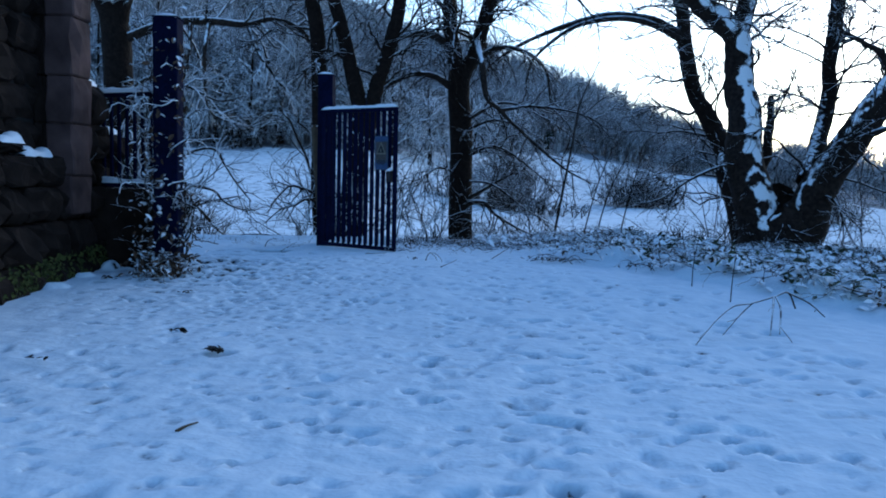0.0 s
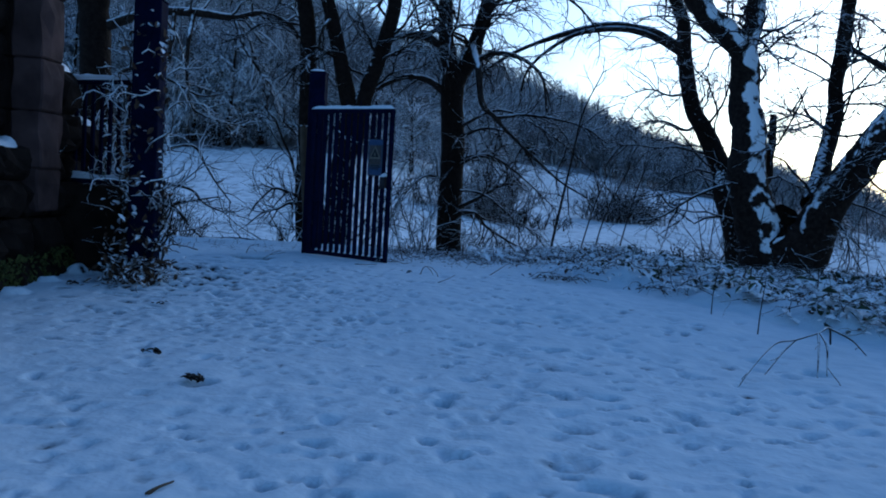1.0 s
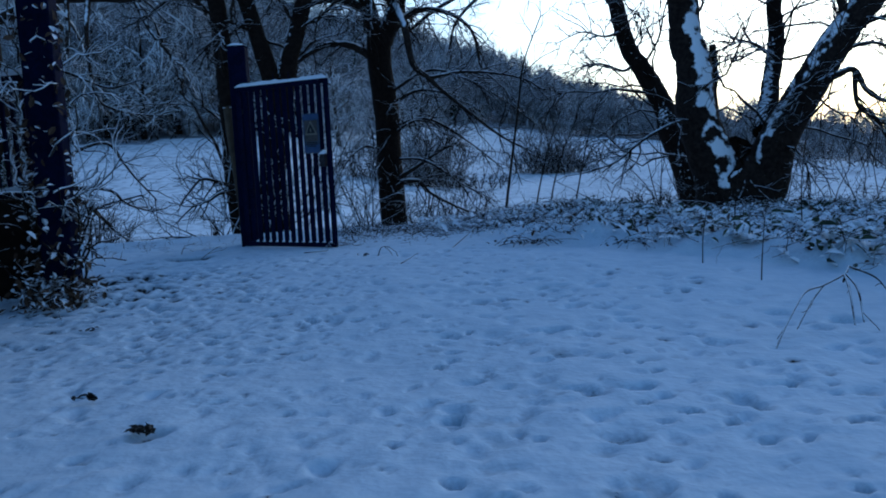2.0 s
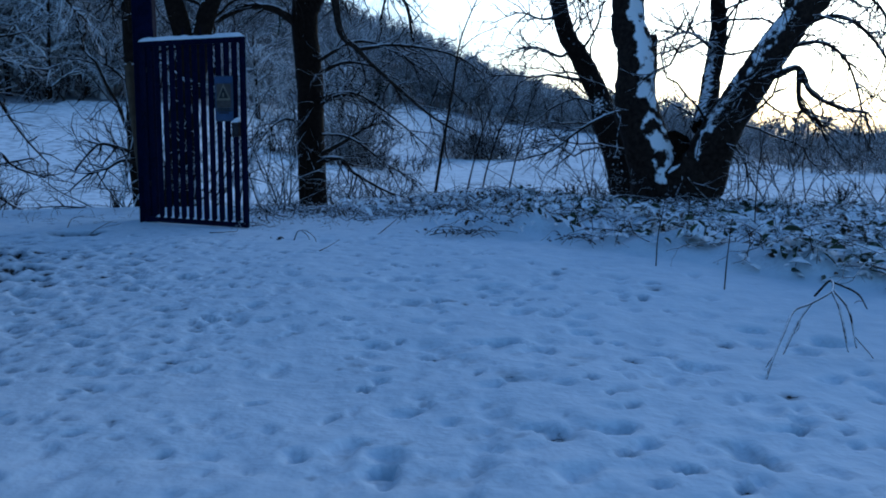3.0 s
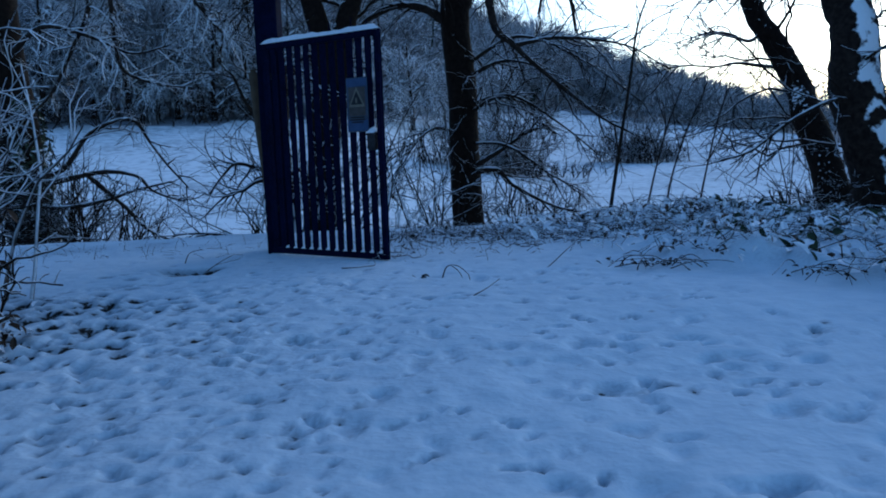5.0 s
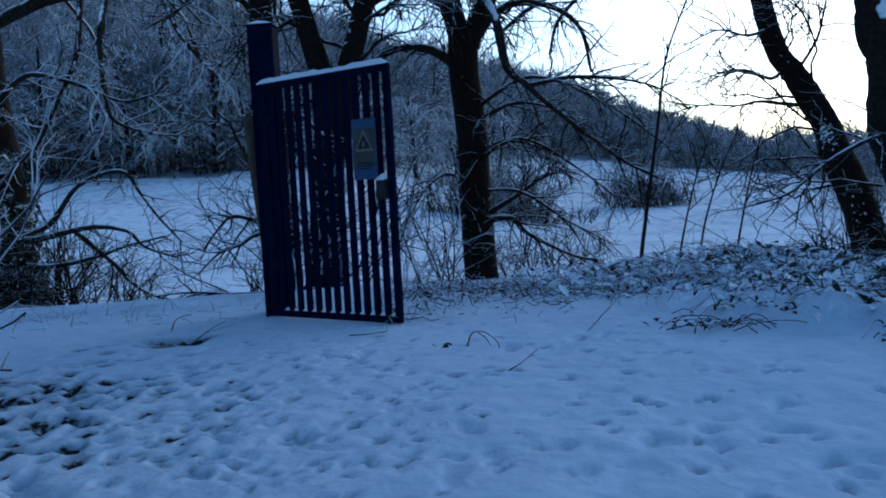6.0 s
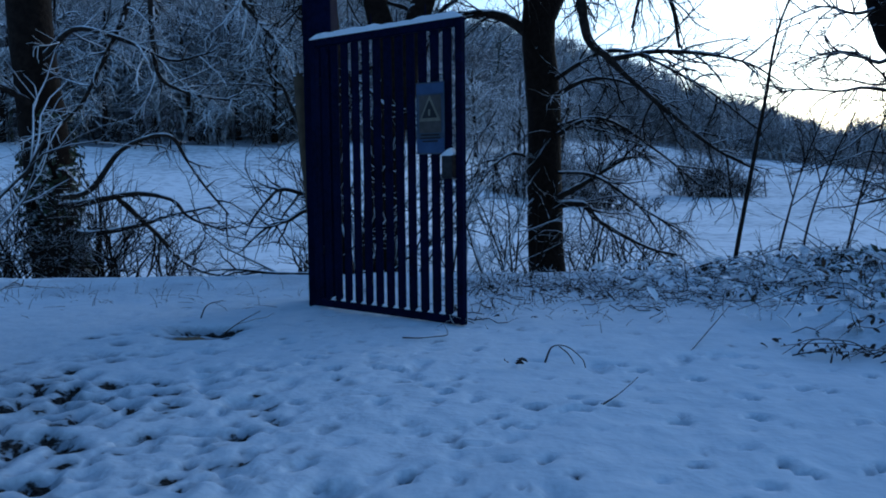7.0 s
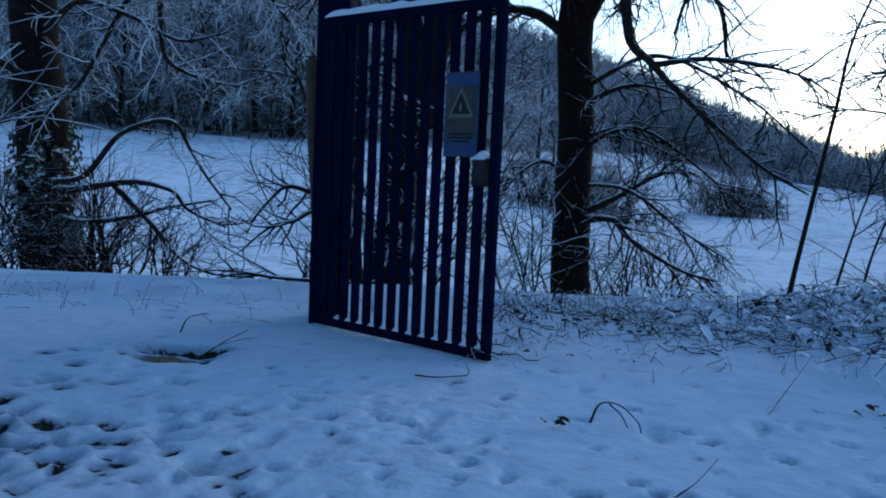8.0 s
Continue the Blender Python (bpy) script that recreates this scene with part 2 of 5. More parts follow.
def grow(g, P, R, m, length, angle, rise, n, r0, r1, wiggle=0.25, first=0.2):
    """m side shoots on each line of P: their lines and radii."""
    B, N, _ = P.shape
    idx = np.repeat(np.arange(B), m)
    s = first + (1 - first) * g.random(B * m)
    f = s * (N - 1) * 0.999
    i = f.astype(int)
    w = (f - i)[:, None]
    start = P[idx, i] * (1 - w) + P[idx, i + 1] * w
    tan = P[idx, i + 1] - P[idx, i]
    tan /= np.linalg.norm(tan, axis=1, keepdims=True) + 1e-9
    rnd = g.normal(size=(B * m, 3))
    rnd -= (rnd * tan).sum(1, keepdims=True) * tan
    rnd /= np.linalg.norm(rnd, axis=1, keepdims=True) + 1e-9
    a = angle * (0.6 + 0.8 * g.random((B * m, 1)))
    d = tan * np.cos(a) + rnd * np.sin(a)
    L = length * (0.5 + g.random((B * m, 1))) * (1.15 - 0.5 * s[:, None])
    out = np.zeros((B * m, n, 3))
    out[:, 0] = start
    for q in range(1, n):
        d = d + g.normal(size=d.shape) * wiggle + np.array([0, 0, rise])
        d /= np.linalg.norm(d, axis=1, keepdims=True)
        out[:, q] = out[:, q - 1] + d * L / (n - 1)
    rr = np.minimum(r0, np.take_along_axis(R[idx], i[:, None], 1) * 0.8)
    return out, rr * np.linspace(1, r1 / r0, n)[None]


def limb_mesh(points, r0, r1, mat, seed, k=12, lump=0.12, flare=0.0, cap=False):
    g = np.random.default_rng(seed)
    n = max(8, len(points) * 7)
    P = resample(points, n)
    knots = np.linspace(0, n - 1, max(4, n // 5))
    bend = g.normal(size=(len(knots), 3)) * 0.018 * (r0 / 0.2)
    bend[0] = bend[-1] = 0
    P += np.stack([np.interp(np.arange(n), knots, bend[:, q]) for q in range(3)], 1)
    u = np.linspace(0, 1, n)
    r = (r0 + (r1 - r0) * u ** 0.8) * (1 + lump * (np.interp(u * 10, np.arange(11), g.random(11)) - 0.5) * 2)
    r = r + flare * r0 * np.exp(-u * 9)
    if cap:
        r[-1] *= 0.25
    V, F = tubes(P[None], r[None], k)
    V += g.normal(size=V.shape) * r0 * 0.014
    return mesh_np("limb", V, F, [mat]), P


def tree(name, label, limbs, mat, seed, shoots, frost=False, category="tree", twig=0.009, coarse=1.0, snow_limbs=M_LIMB):
    """A tree from its main limbs; the first is the trunk. Finer branches and twigs grow from them."""
    base = limbs[0][0][0]
    top = tagged(new(name), label, category)
    top.location = base
    g = np.random.default_rng(seed)
    lines, radii = [], []
    for k, (pts, r0, r1, *own) in enumerate(limbs):
        pts = [tuple(Vector(p) - Vector(base)) for p in pts]
        thick = r0 > 0.15
        me, P = limb_mesh(pts, r0, r1, own[0] if own else mat if thick else snow_limbs, seed + k, 14 if thick else 8, 0.06 if thick else 0.1, flare=0.25 if k == 0 else 0.0, cap=r1 > 0.5 or (r1 > 0.09 and k > 0))
        under(new("trunk" if k == 0 else "limb", me), top)
        if k > 0 or len(limbs) == 1:
            lines.append(resample(P, 12))
            radii.append(np.linspace(r0, r1, 12))
    P, R = np.array(lines), np.array(radii)
    c1, l1, c2, l2, c3, l3, rise = shoots
    A = grow(g, P, R, c1, l1, 0.9, rise, 9, 0.036 * coarse, 0.011 * coarse, 0.3, 0.12)
    B = grow(g, *A, c2, l2, 0.75, rise, 5, 0.014 * coarse, 0.007 * coarse, 0.32)
    C = grow(g, *B, c3, l3, 0.75, rise, 4, twig, twig * 0.55, 0.32)
    v, f = joined([tubes(*A, 5), tubes(*B, 4)])
    tagged(under(new("branchwork", mesh_np("branchwork", v, f, [M_FROST if frost else M_TWIG])), top), kind="stuff")
    v, f = tubes(*C, 3)
    tagged(under(new("brushwood", mesh_np("brushwood", v, f, [M_FROST if frost else M_TWIG])), top), kind="stuff")
    return top


# ---- ground: one sheet with the trodden lane, the bank, the field and the hill ----
def lattice(seed, x, y, cell):
    """Smooth random values in -1..1."""
    r = np.random.default_rng(seed).random((97, 97)) * 2 - 1
    gx, gy = x / cell, y / cell
    i, j = np.floor(gx).astype(int), np.floor(gy).astype(int)
    fx, fy = gx - i, gy - j
    fx, fy = fx * fx * (3 - 2 * fx), fy * fy * (3 - 2 * fy)
    p = lambda a, b: r[a % 97, b % 97]
    return (p(i, j) * (1 - fx) + p(i + 1, j) * fx) * (1 - fy) + (p(i, j + 1) * (1 - fx) + p(i + 1, j + 1) * fx) * fy


def step(a, b, v):
    t = np.clip((v - a) / (b - a), 0, 1)
    return t * t * (3 - 2 * t)


EDGE_AZ = [-60, -17, 7, 9, 12, 15, 20, 25, 30, 36, 60]
EDGE_EL = [2.0, 1.55, 1.75, 1.6, 0.85, 0.5, -0.1, -1.2, -1.75, -2.5, -3.0]
SKY_AZ = [-60, -12, -7, -4, 2.5, 5, 8, 10.3, 12.5, 14.6, 16, 18.5, 20, 24, 31, 40, 60]
SKY_EL = [14, 12.2, 10.9, 9.6, 8.2, 7.1, 6.0, 5.0, 4.1, 3.5, 2.8, 1.6, 1.2, 0.4, -0.9, -1.2, -1.2]
R_RIDGE = 195.0


def field_edge(az):
    """How far off the field ends in the wood, by direction."""
    return np.interp(az, [-60, -6, 8, 60], [60.0, 62.0, 118.0, 120.0])


def bank(x, y):
    """How far inside the bramble bank a place lies (0 outside, 1 well inside)."""
    front = np.interp(x, [0.0, 0.6, 1.35, 2.4, 3.1, 3.6, 4.2, 7.0], [16.2, 15.4, 13.7, 12.6, 11.5, 10.7, 9.6, 7.5])
    return step(0.0, 0.8, y - front) * step(0.2, 1.0, x) * (1 - step(17.0, 19.5, y - 0.35 * (x - 3)))


def height(x, y):
    x, y = np.asarray(x, float), np.asarray(y, float)
    r = np.hypot(x, y)
    az = np.degrees(np.arctan2(x, np.maximum(y, 0.01)))
    near = 0.035 + 0.13 * step(8.5, 12.5, y)
    edge = 16.9 + 0.1 * np.clip(x, -6, 3) - 0.22 * np.clip(x - 3, 0, 6)
    near = near - 0.22 * step(3.0, 5.0, x) * step(11.5, 15.5, y)
    near = near - 1.25 * step(0, 8.0, y - edge)
    near = near + bank(x, y) * step(0.8, 3.0, x) * (0.13 + 0.07 * lattice(3, x, y, 0.6) + 0.085 * lattice(4, x, y, 0.27))
    edge_r = field_edge(az)
    z_edge = 1.25 + edge_r * np.tan(np.radians(np.interp(az, EDGE_AZ, EDGE_EL)))
    z_ridge = 1.25 + R_RIDGE * np.tan(np.radians(np.interp(az, SKY_AZ, SKY_EL))) - np.interp(az, [3, 8, 12, 16, 20], [9.0, 7.2, 5.0, 3.0, 2.4])
    swell = np.interp(az, [-6, 8], [1.15, 2.8])
    mid = -1.2 + (z_edge + 1.2) * np.clip((r - 32) / (edge_r - 32), 0, 1) ** swell
    far = z_edge + (np.maximum(z_ridge, z_edge - 8) - z_edge) * np.clip((r - edge_r) / (R_RIDGE - edge_r), 0, 1) ** 1.2
    far = far * (1 - step(R_RIDGE + 10, 330, r)) - 12 * step(R_RIDGE + 10, 330, r)
    far = far + (14 + 6 * np.sin(az * 0.35)) * step(330, 650, r) * (1 - step(800, 2000, r))
    land = np.where(r < edge_r, mid, far) + 0.25 * lattice(5, x, y, 23.0) * step(30, 60, r)
    w = step(20, 32, r) * (y > 0)
    w = np.maximum(w, step(60, 200, r))
    return near * (1 - w) + np.where(y > 0, land, 0.0) * w


def spread(lo, hi, fine, growth, far_lo, far_hi):
    mid = list(np.arange(lo, hi, fine))
    up, s = [mid[-1]], fine
    while up[-1] < far_hi:
        s *= growth
        up.append(up[-1] + s)
    down, s = [mid[0]], fine
    while down[-1] > far_lo:
        s *= growth
        down.append(down[-1] - s)
    return np.array(down[:0:-1] + mid + up[1:])


def build_ground():
    gx, gy = spread(-3.6, 5.2, 0.029, 1.07, -3000, 3000), spread(3.4, 15.0, 0.029, 1.07, -400, 3000)
    X, Y = np.meshgrid(gx, gy)
    Z = height(X, Y)
    close = (1 - step(14, 24, np.hypot(X, Y - 6)))
    Z = Z + close * (0.018 * lattice(11, X, Y, 1.3) + 0.011 * lattice(12, X, Y, 0.45) + 0.006 * lattice(15, X * 1.7, Y, 0.26) + (0.002 + 0.004 * step(-0.3, 0.5, lattice(14, X, Y, 1.7))) * lattice(13, X, Y, 0.1))
    bare = np.zeros_like(Z)
    XW, YW = X + 0.03 * lattice(31, X, Y, 0.075) + 0.03 * lattice(33, X, Y, 0.19), Y + 0.03 * lattice(32, X, Y, 0.075) + 0.03 * lattice(34, X, Y, 0.19)
    g = np.random.default_rng(21)

    def dent(x, y, rx, ry, turn, depth, soil_shade=0.0):
        i0, i1 = np.searchsorted(gx, (x - 3 * max(rx, ry), x + 3 * max(rx, ry)))
        j0, j1 = np.searchsorted(gy, (y - 3 * max(rx, ry), y + 3 * max(rx, ry)))
        dx, dy = XW[j0:j1, i0:i1] - x, YW[j0:j1, i0:i1] - y
        u, v = (dx * math.cos(turn) + dy * math.sin(turn)) / rx, (-dx * math.sin(turn) + dy * math.cos(turn)) / ry
        q = u * u + v * v
        Z[j0:j1, i0:i1] += -depth * np.exp(-q ** 2.2) + depth * 0.08 * np.exp(-(np.sqrt(q) - 1.5) ** 2 * 5)
        # darkens the hollow's colour: ground showing through plus painted shade
        bare[j0:j1, i0:i1] = np.maximum(bare[j0:j1, i0:i1], soil_shade * np.exp(-q * 1.1))

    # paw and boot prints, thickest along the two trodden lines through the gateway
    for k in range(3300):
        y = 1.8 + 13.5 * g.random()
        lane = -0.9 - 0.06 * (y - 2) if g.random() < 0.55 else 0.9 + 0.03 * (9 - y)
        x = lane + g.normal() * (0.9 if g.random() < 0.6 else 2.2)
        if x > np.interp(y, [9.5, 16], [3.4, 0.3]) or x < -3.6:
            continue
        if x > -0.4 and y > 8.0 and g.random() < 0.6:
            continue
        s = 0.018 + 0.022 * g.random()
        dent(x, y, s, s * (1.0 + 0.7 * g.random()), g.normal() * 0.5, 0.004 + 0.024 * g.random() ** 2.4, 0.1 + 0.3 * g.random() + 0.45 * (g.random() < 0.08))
    # deeper prints that reach the grass, their inner shade painted in as well
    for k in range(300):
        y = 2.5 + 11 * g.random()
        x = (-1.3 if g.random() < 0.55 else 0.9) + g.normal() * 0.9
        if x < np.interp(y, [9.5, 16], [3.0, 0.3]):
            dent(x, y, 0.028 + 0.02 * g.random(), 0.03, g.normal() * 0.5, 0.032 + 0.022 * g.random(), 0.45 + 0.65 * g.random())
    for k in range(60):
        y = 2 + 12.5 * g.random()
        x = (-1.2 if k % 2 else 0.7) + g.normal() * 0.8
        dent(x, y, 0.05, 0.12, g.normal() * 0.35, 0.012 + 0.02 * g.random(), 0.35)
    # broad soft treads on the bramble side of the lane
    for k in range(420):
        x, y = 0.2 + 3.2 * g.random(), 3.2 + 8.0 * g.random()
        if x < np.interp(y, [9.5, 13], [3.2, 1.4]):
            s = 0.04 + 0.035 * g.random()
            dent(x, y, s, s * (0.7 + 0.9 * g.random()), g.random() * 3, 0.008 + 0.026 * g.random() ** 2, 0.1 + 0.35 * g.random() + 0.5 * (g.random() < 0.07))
    # small ragged prints with grass and painted shade in them, on the way to the posts
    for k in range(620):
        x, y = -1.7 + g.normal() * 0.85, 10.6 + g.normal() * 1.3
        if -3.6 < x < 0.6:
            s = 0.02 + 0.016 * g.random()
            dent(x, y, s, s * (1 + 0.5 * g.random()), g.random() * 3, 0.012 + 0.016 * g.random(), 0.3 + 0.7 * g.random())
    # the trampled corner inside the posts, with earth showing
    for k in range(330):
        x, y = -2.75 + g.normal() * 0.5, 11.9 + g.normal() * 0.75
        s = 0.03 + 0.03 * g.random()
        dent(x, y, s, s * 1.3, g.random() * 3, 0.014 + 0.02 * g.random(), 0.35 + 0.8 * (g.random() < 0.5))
    for k in range(45):
        x, y = -2.75 + g.normal() * 0.42, 11.95 + g.normal() * 0.6
        s = 0.03 + 0.045 * g.random()
        dent(x, y, s * 1.3, s * 0.8, g.normal() * 0.4, 0.02 + 0.02 * g.random(), 1.0 + 0.3 * g.random())
    # heaps of snow at the foot of the masonry
    for x, y, s, d in ((-3.60, 12.4, 0.2, 0.14), (-3.66, 11.95, 0.12, 0.1), (-3.68, 11.45, 0.12, 0.09), (-3.4, 12.1, 0.16, 0.07), (-3.7, 10.8, 0.1, 0.05), (-3.7, 10.1, 0.12, 0.05)):
        dent(x, y, s, s * 0.8, 0.4, -d)
    for x, y, s, d, soil_shade in ((1.78, 5.61, 0.075, 0.07, 0.85), (1.88, 5.5, 0.05, 0.06, 0.7), (1.7, 5.72, 0.05, 0.06, 0.6), (1.56, 5.38, 0.05, 0.07, 1.0), (1.62, 5.9, 0.07, 0.04, 0.4), (-0.06, 5.74, 0.09, 0.045, 0.3),
                             (0.87, 5.99, 0.09, 0.045, 0.3), (0.61, 4.98, 0.06, 0.05, 0.4), (1.06, 9.07, 0.09, 0.05, 0.55), (1.2, 7.6, 0.08, 0.05, 0.6),
                             (-1.26, 7.39, 0.09, 0.03, 0.65), (-2.33, 11.6, 0.13, 0.03, 0.9), (-1.55, 12.2, 0.1, 0.035, 0.7), (-0.95, 11.2, 0.1, 0.035, 0.6)):
        dent(x, y, s, s * 0.75, 0.3, d, soil_shade)
    dent(-2.42, 13.98, 0.30, 0.26, 0.1, 0.05, 0.35)
    dent(-2.40, 14.14, 0.26, 0.07, 0.1, 0.05, 1.6)
    dent(-2.25, 13.98, 0.10, 0.09, 0.1, 0.02, 1.2)
    earth = np.exp(-(((XW + 2.40) / 0.22) ** 2 + ((YW - 13.93) / 0.10) ** 2) ** 2)
    bare = np.maximum(bare, 1.15 * earth)
    # twiggy litter showing through along the brow
    b = bank(X, Y)
    bare = np.maximum(bare, (0.04 + 0.20 * step(0.1, 0.9, b) * step(1.0, 3.2, X)) * step(0.02, 0.5, b) + 0.14 * lattice(41, X, Y, 0.3) * step(0.05, 0.3, b))
    brow = step(-1.6, -0.2, Y - (16.9 + 0.12 * np.clip(X, -6, 12))) * (1 - step(2.5, 5, Y - 16.9)) * (np.abs(X) < 14)
    bare = np.maximum(bare, (0.2 + 0.14 * step(-0.6, 0.2, X) + 0.2 * lattice(42, X, Y, 0.35)) * brow)
    n, m = X.shape
    q = np.arange(n * m).reshape(n, m)
    F = np.stack([q[:-1, :-1], q[:-1, 1:], q[1:, 1:], q[1:, :-1]], -1).reshape(-1, 4)
    cx, cy = (X[:-1, :-1] + X[1:, 1:]) / 2, (Y[:-1, :-1] + Y[1:, 1:]) / 2
    wood = ((np.hypot(cx, cy) > field_edge(np.degrees(np.arctan2(cx, np.maximum(cy, 0.01))))) & (cy > 0)).ravel()
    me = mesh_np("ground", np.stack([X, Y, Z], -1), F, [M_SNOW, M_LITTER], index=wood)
    # mask of the field's painted light and grass tufts, rising beyond the brow
    me.attributes.new("field_light", "FLOAT", "POINT").data.foreach_set("value", step(19, 24, Y).astype(np.float32).ravel())
    me.attributes.new("earth", "FLOAT", "POINT").data.foreach_set("value", earth.astype(np.float32).ravel())
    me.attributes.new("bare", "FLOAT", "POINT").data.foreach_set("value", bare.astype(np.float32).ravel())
    tagged(new("ground", me), "snow-covered ground with paw prints and boot prints", "ground", kind="structure")


build_ground()


def ground_at(x, y):
    return float(height(x, y))


# ---- trees ----
tree("lime_tree", "great many-stemmed bare tree with snow plastered on its stems", [
    ([(6.78, 18.9, -0.75), (6.66, 18.8, -0.02), (6.56, 18.7, 0.5), (6.5, 18.7, 0.66)], 0.9, 0.6, M_BARK_D),
    ([(7.07, 21.8, -0.6), (6.87, 22.2, 0.65), (6.74, 22.6, 1.46), (6.65, 23.0, 2.14), (6.33, 23.3, 2.93), (6.06, 23.5, 3.53), (5.81, 23.7, 4.65), (5.61, 23.7, 5.64), (5.3, 23.7, 6.6), (4.9, 23.7, 8.1)], 0.33, 0.12),
    ([(6.35, 18.7, 0.1), (6.25, 18.7, 0.42), (6.07, 18.8, 1.04), (5.93, 18.9, 1.4), (5.88, 19.0, 1.88), (5.9, 19.1, 2.54), (5.88, 19.2, 3.04), (5.82, 19.3, 3.57), (5.72, 19.3, 4.1), (5.42, 19.3, 4.51), (5.01, 19.3, 4.92), (4.42, 19.3, 5.57), (3.8, 19.3, 6.8)], 0.5, 0.16, M_BARK_B),
    ([(5.8, 19.3, 3.7), (5.78, 19.3, 4.1), (5.86, 19.3, 4.49), (5.94, 19.3, 4.94), (5.97, 19.3, 5.82), (6.0, 19.3, 7.0)], 0.25, 0.14, M_BARK_B),
    ([(7.01, 18.6, 1.35), (7.44, 19.2, 2.02), (7.68, 19.6, 2.51), (7.83, 19.8, 3.21), (7.87, 19.9, 3.91), (8.0, 20.0, 4.99), (8.15, 20.1, 6.6)], 0.19, 0.13),
    ([(6.85, 18.55, -0.1), (6.93, 18.5, 0.3), (7.02, 18.4, 0.69), (7.13, 18.3, 1.14), (7.35, 18.2, 1.68), (7.71, 18.1, 2.24), (8.17, 18.0, 2.93), (8.56, 17.9, 3.53), (9.16, 17.8, 4.34), (10.0, 17.7, 5.4)], 0.46, 0.2, M_BARK_D),
], M_BARK, 31, (17, 2.3, 9, 0.9, 4, 0.42, -0.02), twig=0.0068, coarse=0.8)
tree_top = bpy.data.objects["lime_tree"]


def more_limbs(top, limbs, seed, shoots, mat=None, frost=False, name="bough"):
    """Finer boughs of a tree, each with its own branchlets."""
    base = top.location
    g = np.random.default_rng(seed)
    c1, l1, c2, l2, rise = shoots
    for k, (pts, r0, r1) in enumerate(limbs):
        pts = [tuple(Vector(p) - base) for p in pts]
        me, P = limb_mesh(pts, r0, r1, mat or M_LIMB, seed + k, 8, cap=r1 > 0.08)
        ob = under(new(name, me), top)
        line, rad = resample(P, 12)[None], np.linspace(r0, r1, 12)[None]
        A = grow(g, line, rad, c1, l1, 0.8, rise, 6, 0.016, 0.006, 0.2, 0.1)
        B = grow(g, *A, c2, l2, 0.75, rise, 4, 0.007, 0.0035, 0.3)
        v, f = joined([tubes(*A, 4), tubes(*B, 3)])
        tagged(under(new("brushwood", mesh_np("brushwood", v, f, [M_FROST if frost else M_TWIG])), ob), kind="stuff")


more_limbs(tree_top, [
    ([(6.95, 20.6, 0.3), (7.0, 21.0, 1.0), (7.0, 21.2, 1.5), (7.13, 21.2, 1.95), (7.17, 21.2, 2.45), (7.19, 21.2, 2.9), (7.16, 21.2, 3.25)], 0.2, 0.07),
], 77, (1, 0.2, 1, 0.1, 0.0), M_BARK, name="snag")
